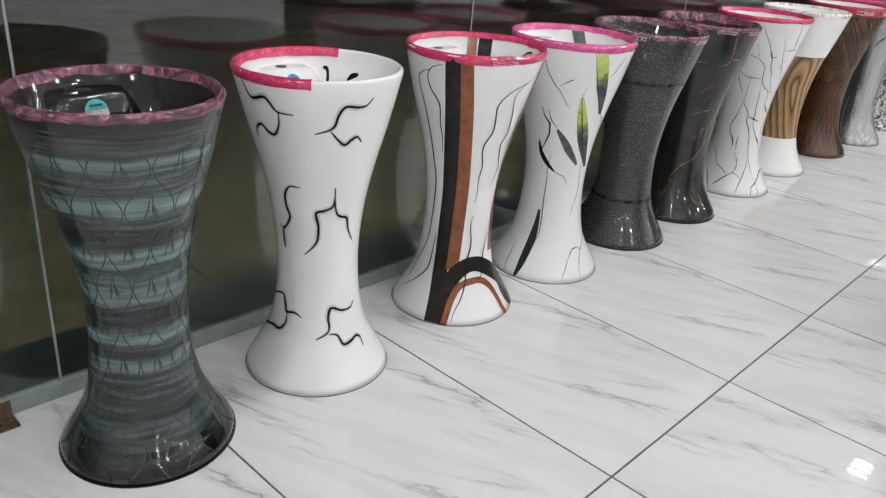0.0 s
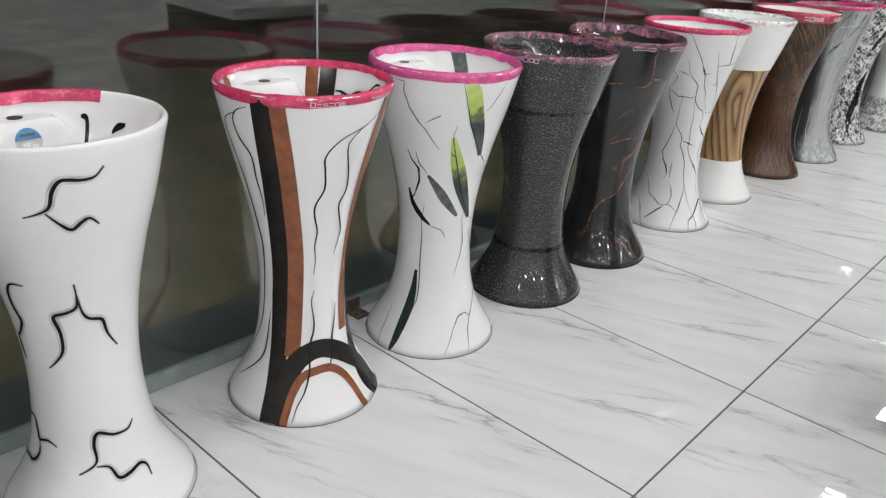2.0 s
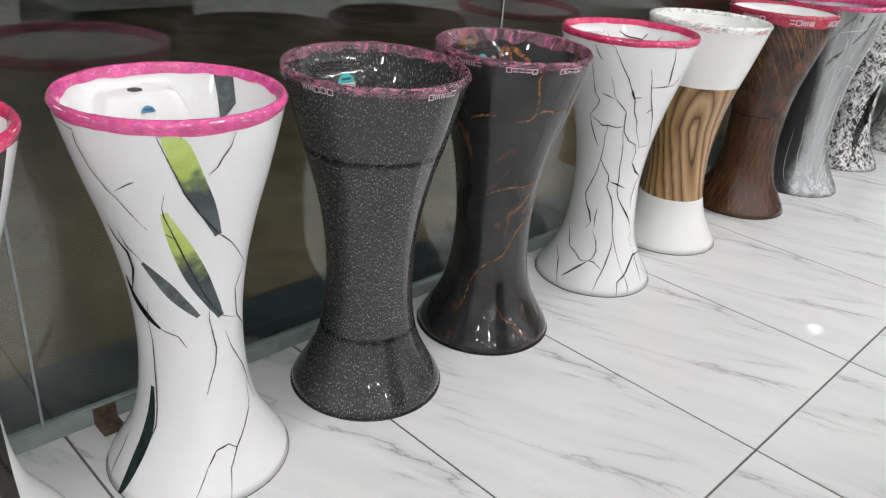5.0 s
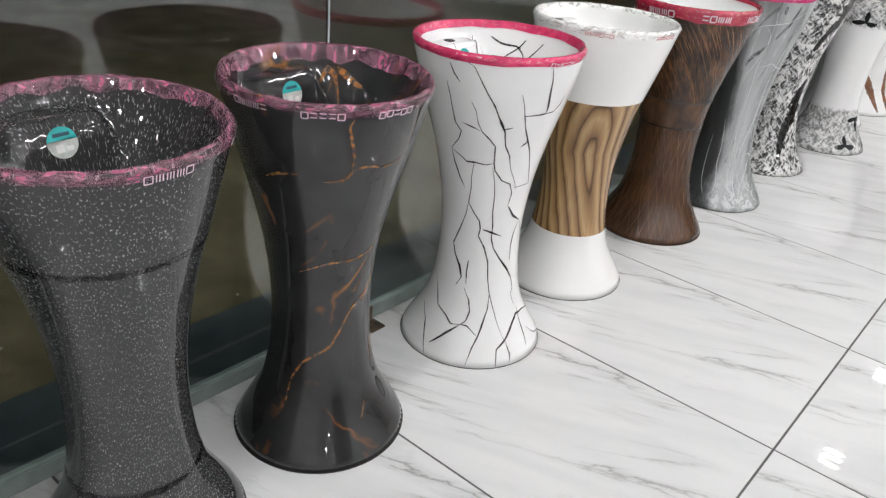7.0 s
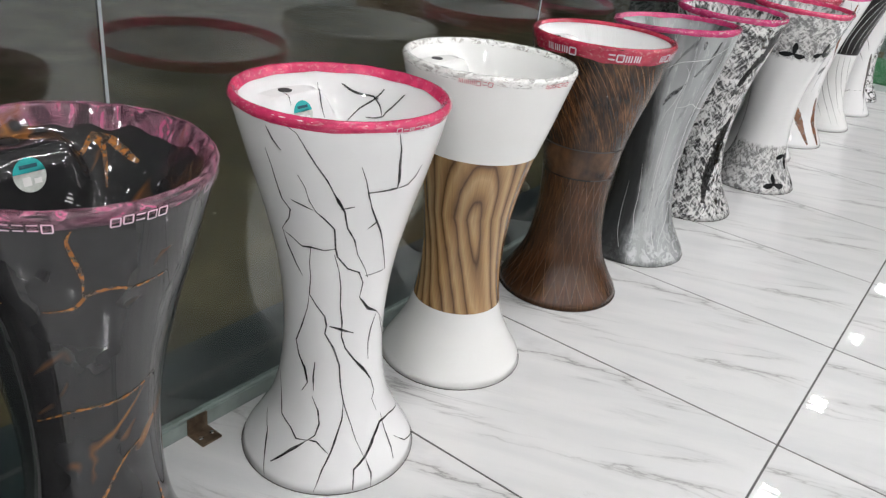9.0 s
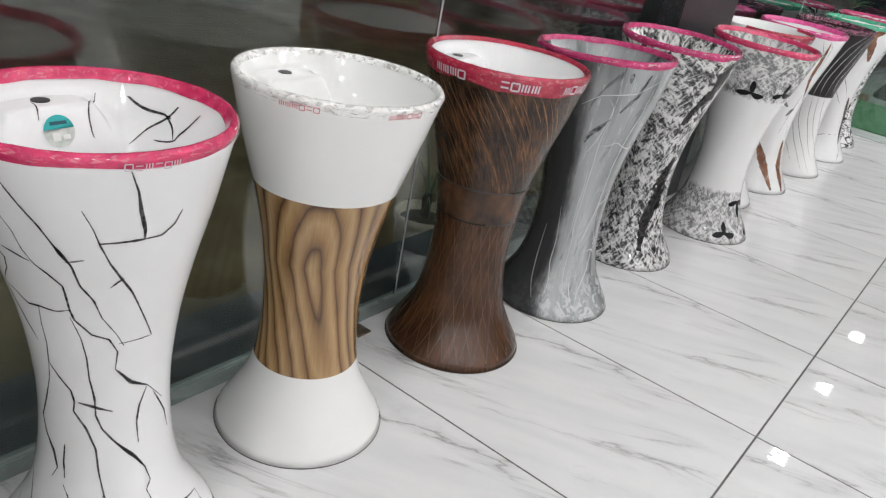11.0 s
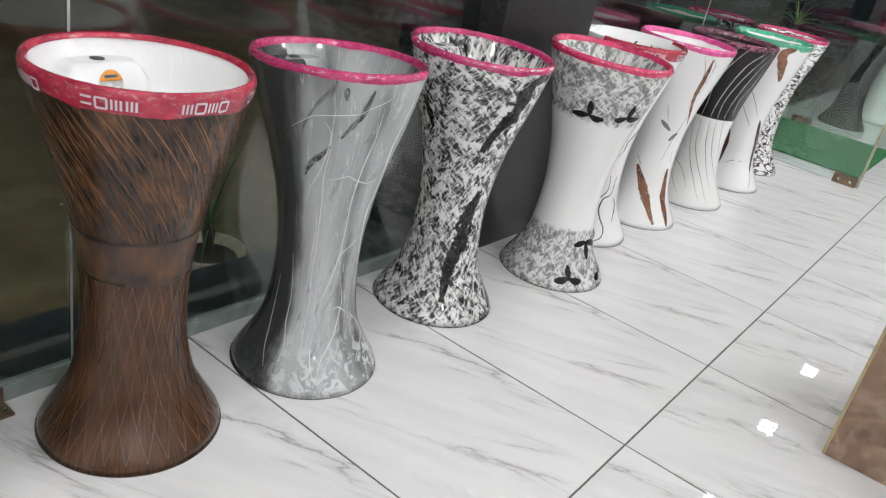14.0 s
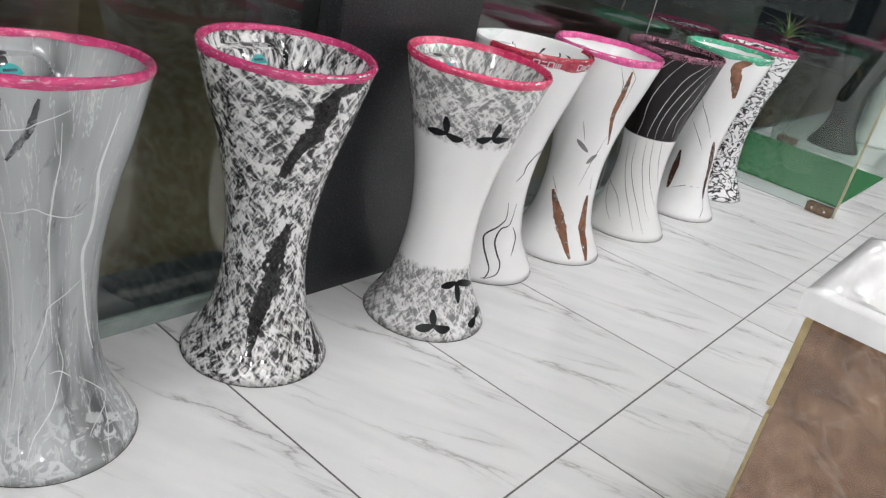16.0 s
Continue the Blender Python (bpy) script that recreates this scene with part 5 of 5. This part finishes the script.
paint(b12, "leaf", [(-25.3, 0.636), (-16.1, 0.629), (-3.7, 0.632)], 0.022, P_BLACK, curve=True)
paint(b12, "leaf", [(-11.7, 0.161), (-24.8, 0.155), (-36.1, 0.151)], 0.022, P_BLACK, curve=True)
paint(b12, "leaf", [(-11.7, 0.161), (2.9, 0.154), (34.0, 0.130)], 0.022, P_BLACK, curve=True)
paint(b12, "leaf", [(-11.7, 0.161), (-8.8, 0.130), (-8.8, 0.099)], 0.022, P_BLACK, curve=True)
paint(b12, "leaf", [(-39.7, 0.043), (-41.2, 0.062), (-42.5, 0.085)], 0.022, P_BLACK, curve=True)
paint(b12, "leaf", [(-39.7, 0.043), (-49.1, 0.035), (-57.0, 0.032)], 0.022, P_BLACK, curve=True)
paint(b12, "leaf", [(-39.7, 0.043), (-30.8, 0.035), (-22.8, 0.039)], 0.022, P_BLACK, curve=True)
paint(b12, "leaf", [(16.5, 0.043), (25.3, 0.051), (40.6, 0.041)], 0.022, P_BLACK, curve=True)
paint(b12, "leaf", [(16.5, 0.043), (7.5, 0.035), (0.4, 0.036)], 0.022, P_BLACK, curve=True)
paint(b13, "curved_line", [(-29.8, 0.278), (-27.4, 0.224), (-38.1, 0.192), (-59.3, 0.155), (-56.7, 0.116), (-49.6, 0.082), (-44.2, 0.049), (-47.4, 0.023), (-52.0, 0.018)], 0.006, P_SAGE)
paint(b13, "curved_line", [(-10.2, 0.275), (-17.0, 0.201), (-33.9, 0.182), (-40.8, 0.141), (-36.5, 0.103), (-30.5, 0.068), (-35.0, 0.035), (-48.7, 0.018)], 0.006, P_SAGE)
paint(b13, "curved_line", [(-8.9, 0.187), (0.2, 0.146), (-11.8, 0.091)], 0.006, P_SAGE)
paint(b13, "curved_line", [(-25.9, 0.359), (-14.5, 0.387), (-12.8, 0.423), (7.7, 0.466), (37.0, 0.458), (31.8, 0.493), (27.7, 0.575)], 0.006, P_SAGE)
paint_in(b13, "curved_line", [(-0.158, 0.104), (-0.106, 0.055)], 0.006, P_SAGE)
paint_in(b13, "curved_line", [(-0.069, 0.158), (-0.061, 0.173), (-0.043, 0.191)], 0.006, P_SAGE)
paint_in(b13, "curved_line", [(0.159, -0.114), (0.007, 0.180), (0.030, 0.184), (0.065, 0.166)], 0.006, P_SAGE)
paint(b14, "brown_shard", [(-92.9, 0.254), (-74.0, 0.196), (-59.6, 0.144), (-48.2, 0.095), (-36.4, 0.023)], 0.04, P_SHARD, ragged=0.22)
paint(b14, "brown_shard", [(-14.9, 0.259), (-12.9, 0.189), (-13.5, 0.127), (-11.1, 0.068), (-12.3, 0.016)], 0.04, P_SHARD, ragged=0.22)
paint(b14, "brown_shard", [(-33.1, 0.767), (-31.9, 0.719), (-31.1, 0.677), (-28.4, 0.580), (-9.2, 0.472)], 0.022, P_SHARD, ragged=0.22)
paint(b14, "crack", [(-46.4, 0.776), (-36.7, 0.717), (-32.3, 0.652)], 0.0026, P_GREY, curve=False, ragged=0.55)
paint(b14, "crack", [(-38.1, 0.789), (-25.2, 0.744), (-24.5, 0.677), (-22.8, 0.606)], 0.0026, P_GREY, curve=False, ragged=0.55)
paint(b14, "crack", [(-18.1, 0.342), (-11.4, 0.282)], 0.0026, P_GREY, curve=False, ragged=0.55)
paint(b14, "crack", [(-69.2, 0.548), (-58.2, 0.474)], 0.0026, P_GREY, curve=False, ragged=0.55)
paint(b14, "crack", [(-21.0, 0.511), (-25.7, 0.451), (-32.6, 0.390), (-42.8, 0.293)], 0.0026, P_GREY, curve=False, ragged=0.55)
paint(b14, "crack", [(-103.4, 0.303), (-82.0, 0.248)], 0.0026, P_GREY, curve=False, ragged=0.55)
paint(b14, "grey_mark", [(-71.5, 0.473), (-60.9, 0.456), (-46.4, 0.434)], 0.018, P_GREY, curve=True)
paint(b14, "grey_mark", [(-41.0, 0.388), (-33.6, 0.410), (-26.4, 0.429)], 0.018, P_GREY, curve=True)
paint(b15, "swept_line", [(-66.2, 0.782), (-84.4, 0.710), (-101.3, 0.624), (-111.9, 0.520)], 0.003, P_SILVER)
paint(b15, "swept_line", [(-53.2, 0.783), (-68.4, 0.702), (-83.7, 0.591), (-88.2, 0.501), (-93.8, 0.439)], 0.003, P_SILVER)
paint(b15, "swept_line", [(-25.7, 0.783), (-44.7, 0.720), (-58.3, 0.611), (-68.7, 0.502), (-71.8, 0.441)], 0.003, P_SILVER)
paint(b15, "swept_line", [(-18.8, 0.777), (-31.5, 0.715), (-44.0, 0.633), (-55.4, 0.524), (-55.9, 0.442)], 0.003, P_SILVER)
paint(b15, "swept_line", [(-12.0, 0.751), (-20.8, 0.707), (-30.6, 0.614), (-37.8, 0.518), (-38.9, 0.446)], 0.003, P_SILVER)
paint(b15, "swept_line", [(-10.0, 0.703), (-13.3, 0.617), (-23.3, 0.535), (-16.0, 0.461)], 0.003, P_SILVER)
paint(b15, "swept_line", [(-110.4, 0.409), (-102.0, 0.299), (-83.6, 0.208), (-61.5, 0.122), (-47.1, 0.040)], 0.003, P_GREY)
paint(b15, "swept_line", [(-91.5, 0.422), (-87.3, 0.309), (-67.9, 0.218), (-45.4, 0.130), (-31.9, 0.034)], 0.003, P_GREY)
paint(b15, "swept_line", [(-69.9, 0.429), (-63.1, 0.324), (-46.9, 0.228), (-19.8, 0.087)], 0.003, P_GREY)
paint(b15, "swept_line", [(-55.4, 0.432), (-46.7, 0.331), (-28.4, 0.232), (4.4, 0.126)], 0.003, P_GREY)
paint(b15, "swept_line", [(-37.5, 0.439), (-24.6, 0.336), (-2.3, 0.231)], 0.003, P_GREY)
paint(b15, "swept_line", [(-167.1, 0.334), (-169.1, 0.229), (-100.0, 0.169), (-71.1, 0.081)], 0.003, P_GREY)
paint(b15, "swept_line", [(-145.4, 0.234), (-123.4, 0.147), (-84.4, 0.056)], 0.003, P_GREY)
paint(b16, "brown_patch", [(-37.3, 0.785), (-53.4, 0.753), (-46.7, 0.689), (-35.5, 0.609)], 0.05, P_SHARD, ragged=0.22)
paint(b16, "brown_patch", [(-28.4, 0.384), (-16.5, 0.317), (-7.4, 0.239), (-14.7, 0.104)], 0.034, P_RUST, ragged=0.22)
paint(b16, "brown_patch", [(-105.6, 0.304), (-103.4, 0.242), (-103.0, 0.186), (-98.1, 0.117)], 0.034, P_RUST, ragged=0.22)
paint(b16, "crack", [(-96.1, 0.622), (-81.9, 0.537), (-61.1, 0.466), (-42.7, 0.401)], 0.0026, P_BLACK, curve=False, ragged=0.55)
paint(b16, "crack", [(-100.2, 0.468), (-74.5, 0.400), (-52.5, 0.339)], 0.0026, P_BLACK, curve=False, ragged=0.55)
paint(b16, "crack", [(-88.3, 0.128), (-66.4, 0.152), (-13.3, 0.156)], 0.0026, P_BLACK, curve=False, ragged=0.55)
paint(b16, "crack", [(-11.8, 0.147), (-16.7, 0.060), (-26.7, 0.021)], 0.0026, P_BLACK, curve=False, ragged=0.55)
paint(b4, "leaf", [(-28.4, 0.797), (-28.4, 0.775), (-25.4, 0.758), (-18.4, 0.692), (-9.7, 0.633), (-1.7, 0.579)], 0.044, P_LEAFY, curve=True)
paint(b4, "leaf", [(-36.4, 0.637), (-30.5, 0.579), (-20.6, 0.510), (-9.6, 0.453), (5.8, 0.389)], 0.042, P_LEAFY, curve=True)
paint(b2, "soft_shade", [(-94.6, 0.786), (-92.4, 0.765), (-87.1, 0.750), (-75.9, 0.759), (-71.7, 0.749), (-66.5, 0.730), (-54.9, 0.727)], 0.017, P_SHADE, lift=0.0005)
paint(b2, "soft_shade", [(-65.8, 0.729), (-66.9, 0.698), (-72.0, 0.673), (-78.0, 0.676), (-84.2, 0.690), (-91.4, 0.675), (-92.4, 0.652)], 0.017, P_SHADE, lift=0.0005)
paint(b2, "soft_shade", [(0.8, 0.766), (-3.6, 0.750), (-9.9, 0.747), (-19.1, 0.750), (-23.7, 0.732), (-26.2, 0.705), (-30.8, 0.694), (-40.1, 0.685)], 0.017, P_SHADE, lift=0.0005)
paint(b2, "soft_shade", [(-28.8, 0.692), (-23.0, 0.671), (-17.0, 0.657), (-11.6, 0.669), (-7.0, 0.674), (-2.0, 0.659)], 0.017, P_SHADE, lift=0.0005)
paint(b2, "soft_shade", [(-55.8, 0.542), (-67.9, 0.540), (-75.3, 0.513), (-75.5, 0.482), (-72.6, 0.454), (-83.6, 0.421), (-92.6, 0.424)], 0.017, P_SHADE, lift=0.0005)
paint(b2, "soft_shade", [(-85.4, 0.422), (-87.0, 0.393), (-85.7, 0.365)], 0.017, P_SHADE, lift=0.0005)
paint(b2, "soft_shade", [(-20.6, 0.544), (-19.9, 0.513), (-21.6, 0.492), (-29.2, 0.483), (-40.0, 0.475), (-37.3, 0.439), (-38.6, 0.400), (-46.1, 0.376), (-55.4, 0.359)], 0.017, P_SHADE, lift=0.0005)
paint(b2, "soft_shade", [(-19.9, 0.513), (-16.7, 0.477), (-11.4, 0.463), (-1.6, 0.454), (2.7, 0.421), (12.1, 0.386)], 0.017, P_SHADE, lift=0.0005)
paint(b2, "soft_shade", [(-132.8, 0.197), (-93.9, 0.232), (-84.9, 0.210), (-80.8, 0.189), (-68.8, 0.193), (-58.5, 0.184)], 0.017, P_SHADE, lift=0.0005)
paint(b2, "soft_shade", [(-80.4, 0.186), (-80.2, 0.158), (-89.0, 0.137), (-104.0, 0.134), (-134.4, 0.108), (-121.1, 0.121)], 0.017, P_SHADE, lift=0.0005)
paint(b2, "soft_shade", [(17.4, 0.211), (10.1, 0.197), (-4.4, 0.198), (-19.2, 0.210), (-24.1, 0.188), (-24.1, 0.150), (-39.1, 0.130)], 0.017, P_SHADE, lift=0.0005)
paint(b2, "soft_shade", [(-24.1, 0.142), (-14.0, 0.136), (-8.2, 0.111), (0.7, 0.111), (11.1, 0.118), (17.1, 0.109), (17.0, 0.087)], 0.017, P_SHADE, lift=0.0005)


# basins of the next row, past the entrance
b18 = basin(-0.718, 9.85, b6.children[0].data.materials[0], T_CLEAR, "black glossy pedestal washbasin beyond the entrance", 0.016, 0.01, 18)
b19 = basin(-0.620, 10.550, b2.children[0].data.materials[0], T_MAGENTA, "white pedestal washbasin beyond the entrance", 0.016, 0.01, 19)


# each basin is a little uneven: rim size, lean of the rim and its tilt
UNEVEN = {
    2: (-0.0105, -0.0020, -0.0036, 0.0104, 0.0006),
    3: (-0.0088, -0.0004, 0.0139, 0.0098, 0.0086),
    4: (0.0002, -0.0012, 0.0001, -0.0005, -0.0007),
    5: (0.0072, 0.0027, -0.0039, -0.0211, 0.0056),
    6: (-0.0148, 0.0030, 0.0066, -0.0213, 0.0046),
    7: (-0.0025, -0.0018, -0.0098, 0.0129, -0.0003),
    8: (-0.0033, 0.0080, 0.0015, 0.0041, -0.0073),
    9: (0.0014, 0.0001, 0.0016, 0.0051, 0.0008),
    10: (-0.0029, -0.0164, 0.0024, 0.0574, -0.0051),
    11: (0.0179, -0.0039, -0.0012, -0.0154, 0.0100),
    12: (0.0086, 0.0085, -0.0048, -0.0273, 0.0036),
    13: (-0.0002, 0.0005, -0.0003, 0.0044, 0.0003),
    14: (0.0011, 0.0016, 0.0019, -0.0105, 0.0014),
    15: (-0.0034, -0.0070, -0.0023, -0.0027, -0.0008),
    16: (0.0012, -0.0030, -0.0014, 0.0010, 0.0005),
}


def settle(e, grow=0.0, ox=0.0, oy=0.0, tx=0.0, ty=0.0):
    """Gives a basin and all on it the slightly oval, uneven shape of fired clay."""
    def moved(p):
        w = min(max(p.z / HEIGHT, 0.0), 1.02) ** 3
        x = p.x * (1 + (0.2052 * (1 + grow) / RIM - 1) * w) + ox * w
        y = p.y * (1 + (0.2006 * (1 + grow) / RIM - 1) * w) + oy * w
        return Vector((x, y, p.z + w * (tx * x + ty * y)))
    for ob in e.children_recursive:
        if ob.location.length > 1e-6:
            ob.location = moved(ob.location)
            continue
        for v in ob.data.vertices:
            v.co = moved(v.co)


BASINS = (b1, b2, b3, b4, b5, b6, b7, b8, b9, b10, b11, b12, b13, b14, b15, b16, b17, b18, b19)
for i, e in enumerate(BASINS):
    settle(e, *UNEVEN.get(i + 1, ()))


# ---- display vanities ----
def clear_film():
    k = Mat("clear_plastic_film", 0.03, spec=0.6)
    k.color((0.8, 0.8, 0.8))
    k.b.inputs["Alpha"].default_value = 0.06
    return k.m


M_FILM = clear_film()


def vanity(x, y, face, label, knob):
    """A floor cabinet with a white ceramic sink top; its near corner stands at x, y."""
    e = thing("vanity_unit", x, y, 0.0008, label, "vanity unit")
    w, d, h = 0.62, 0.46, 0.65
    part("front_panel", box(0.0, w, 0.0, 0.018, 0.0, h, 0.0015), face, e)
    part("side_panel", box(0.0, 0.018, 0.0185, d, 0.0, h, 0.0015), M_GOLD if not knob else face, e, "raw board side edge" if not knob else "")
    part("side_panel", box(w - 0.018, w, 0.0185, d, 0.0, h, 0.0015), face, e)
    part("back_panel", box(0.0185, w - 0.0185, d - 0.018, d, 0.0, h, 0.0015), face, e)
    if not knob:
        part("edge_trim", box(-0.014, -0.0003, -0.004, 0.03, 0.44, h, 0.002), M_GOLD, e, "pale raw board corner trim")
        part("edge_trim", box(-0.008, -0.0003, -0.002, 0.03, 0.0, 0.425, 0.002), M_GOLD, e, "pale raw board corner trim, split off below")
    # sink top: a thick slab with a sunk bowl
    bm = bmesh.new()
    n, x0, x1, y0, y1, z0, z1 = 26, -0.03, w + 0.02, -0.03, d + 0.02, h + 0.0005, h + 0.05
    grid = []
    for j in range(n + 1):
        row = []
        for i in range(n + 1):
            u, v = i / n, j / n
            px, py = x0 + (x1 - x0) * u, y0 + (y1 - y0) * v
            k = max(abs(u - 0.5) * 2, abs(v - 0.5) * 2)
            q = (abs(u - 0.5) * 2) ** 4 + (abs(v - 0.5) * 2) ** 4
            sunk = 0.10 * (1 - smooth(0.12, 0.55, q))
            lip = 0.006 * smooth(0.86, 0.95, k)
            row.append(bm.verts.new((px, py, z1 - sunk + lip - 0.01 * smooth(0.985, 1.0, k))))
        grid.append(row)
    for j in range(n):
        for i in range(n):
            f = bm.faces.new((grid[j][i], grid[j][i + 1], grid[j + 1][i + 1], grid[j + 1][i]))
            f.smooth = True
    rim = [grid[0][i] for i in range(n)] + [grid[j][n] for j in range(n)] + [grid[n][n - i] for i in range(n)] + [grid[n - j][0] for j in range(n)]
    low = [bm.verts.new((v.co.x, v.co.y, z0)) for v in rim]
    for i in range(len(rim)):
        m = (i + 1) % len(rim)
        bm.faces.new((rim[i], low[i], low[m], rim[m]))
    bm.faces.new(low[::-1])
    bmesh.ops.recalc_face_normals(bm, faces=bm.faces[:])
    part("sink_top", bm, M_WHITE, e, "glossy white ceramic sink top")
    if not knob:
        bm = bmesh.new()
        nx, nz = 40, 40
        rows = []
        for j in range(nz + 1):
            row = []
            for i in range(nx + 1):
                px, pz = -0.022 + (w - 0.02) * i / nx, 0.01 + (h - 0.03) * j / nz
                q = Vector((px * 9, 0.0, pz * 9))
                crease = abs(noise.noise(q)) * 0.012 + abs(noise.noise(q * 3.1)) * 0.004
                edge = 0.02 * smooth(0.03, -0.022, px) * (0.5 + noise.noise(Vector((0, 0, pz * 14))))
                row.append(bm.verts.new((px - edge, -0.008 - crease, pz)))
            rows.append(row)
        for j in range(nz):
            for i in range(nx):
                bm.faces.new((rows[j][i], rows[j][i + 1], rows[j + 1][i + 1], rows[j + 1][i]))
        part("plastic_wrap", bm, M_FILM, e, "crumpled clear plastic wrap", True)
    if knob:
        k = part("knob", lathe([(0.006, 0.0), (0.006, 0.012), (0.019, 0.014), (0.021, 0.020), (0.019, 0.026), (0.010, 0.0285)], 20), M_CHROME, e, "round pale metal knob", True)
        k.matrix_local = pose(-0.0003, 0.045, 0.18, 0, -90)
    return e


va = vanity(0.40, 4.645, M_BROWN, "vanity with brown marbled panels and a white sink top", False)
vb = vanity(0.374, 1.225, M_BLACKCAB, "black vanity cabinet with a round knob", True)


# ---- plants outside the window ----
def blade(length, width, rise, droop, azimuth, segs=9):
    """A long narrow leaf, folded along its middle."""
    bm = bmesh.new()
    prev = None
    x = z = 0.0
    ang = rise
    for i in range(segs + 1):
        t = i / segs
        w = width / 2 * (0.5 + 0.9 * t if t < 0.35 else (1 - t) / 0.65 * 0.815 + 0.02)
        c, s = math.cos(radians(azimuth)), math.sin(radians(azimuth))
        pts = [Vector((x * c - dy * s, x * s + dy * c, z + fold)) for dy, fold in ((-w, w * 0.5), (0, 0), (w, w * 0.5))]
        row = [bm.verts.new(p) for p in pts]
        if prev:
            for k in (0, 1):
                bm.faces.new((prev[k], prev[k + 1], row[k + 1], row[k]))
        prev = row
        x += math.cos(radians(ang)) * length / segs
        z += math.sin(radians(ang)) * length / segs
        ang -= droop / segs
    return bm


def spiky_plant(x, y, z):
    e = thing("potted_yucca", x, y, z, "spiky green plant in a pale round pot on the soil", "plant")
    part("pot", lathe([(0.09, 0.0), (0.115, 0.16), (0.125, 0.31), (0.136, 0.312), (0.138, 0.34), (0.132, 0.345), (0.126, 0.338), (0.123, 0.31)], 40), M_POT, e, "pale clay pot with a thick rim", True)
    s = lathe([(0.122, 0.0), (0.09, 0.012), (0.03, 0.02)], 24)
    part("soil", s, M_EARTH, e, "dark potting soil", True).location = (0, 0, 0.305)
    part("stem", lathe([(0.022, 0.0), (0.019, 0.04), (0.024, 0.08), (0.015, 0.11)], 12), M_EARTH, e, "short dark stem", True).location = (0, 0, 0.32)
    rng = random.Random(4)
    for i in range(22):
        up = i % 4 == 0
        b = blade(rng.uniform(0.30, 0.42) if up else rng.uniform(0.2, 0.3), rng.uniform(0.018, 0.024) if up else rng.uniform(0.006, 0.010), rng.uniform(68, 86) if up else rng.uniform(15, 60), rng.uniform(10, 40) if up else rng.uniform(60, 120), i * 137.5)
        part("leaf", b, M_LEAF, e, "", True).location = (0, 0, 0.41)
    return e


yucca = spiky_plant(-1.489, 4.009, -0.392)
yucca.scale = (0.91, 0.91, 1.0)


def palm(x, y, z):
    e = thing("potted_palm", x, y, z, "green feathery palm in a pot outside the glass", "plant")
    part("pot", lathe([(0.11, 0.0), (0.15, 0.22), (0.17, 0.225), (0.17, 0.26), (0.15, 0.262), (0.14, 0.24)], 32), M_POT, e, "pale clay pot", True)
    part("soil", lathe([(0.139, 0.0), (0.05, 0.012)], 24), M_EARTH, e, "dark potting soil", True).location = (0, 0, 0.235)
    part("stem", lathe([(0.03, 0.0), (0.022, 0.4), (0.016, 0.83)], 12), M_EARTH, e, "brown stem", True).location = (0, 0, 0.24)
    rng = random.Random(9)
    for i in range(26):
        b = blade(rng.uniform(0.22, 0.36), rng.uniform(0.009, 0.014), rng.uniform(35, 88), rng.uniform(30, 100), i * 137.5)
        part("leaf", b, M_PALM, e, "", True).location = (0, 0, 1.05)
    return e


palm(-1.37, 9.9, -0.39)

# stones on the soil outside
rng = random.Random(21)
for i in range(14):
    r = rng.uniform(0.005, 0.012)
    bm = bmesh.new()
    bmesh.ops.create_icosphere(bm, subdivisions=2, radius=r)
    for v in bm.verts:
        v.co *= 1 + 0.35 * noise.noise(v.co * 60 + Vector((i, 0, 0)))
        v.co.z *= 0.55
    px, py = rng.uniform(-2.8, -1.5), rng.uniform(-1.5, 4.4)
    ob = solid("stone", bm, M_POT, "small pale stone lying on the soil", "stone", "", True)
    gz = -0.39 + 0.012 * noise.noise(Vector((px, py, 0)) * 0.8) + 0.008 * noise.noise(Vector((px, py, 0)) * 4)
    ob.location = (px, py, gz + r * 0.3)
    tagged(ob, group="stones on the soil")

# ---- floor tiles ----
floor = thing("floor", 0, 0, 0, "polished white marble-look floor tiles with grey joints", "floor", kind="structure")
tile = box(-0.5973, 0.5973, -0.2972, 0.2972, -0.009, 0.0, 0.0)
bmesh.ops.bevel(tile, geom=[e for e in tile.edges if all(v.co.z > -0.001 for v in e.verts)], offset=0.0006, segments=1, affect="EDGES")
tile_mesh = mesh_of("tile", tile, M_TILE)
short = box(-0.513, 0.5973, -0.2972, 0.2972, -0.009, 0.0, 0.0)
bmesh.ops.bevel(short, geom=[e for e in short.edges if all(v.co.z > -0.001 for v in e.verts)], offset=0.0006, segments=1, affect="EDGES")
short_mesh = mesh_of("tile", short, M_TILE)
for col in range(-1, 7):
    for row in range(-7, 22):
        y = row * 0.6 + 0.3
        ob = new("tile", short_mesh if col == -1 and y < END else tile_mesh)
        ob.parent = floor
        ob.location = (col * 1.2 + 0.6, y, 0)
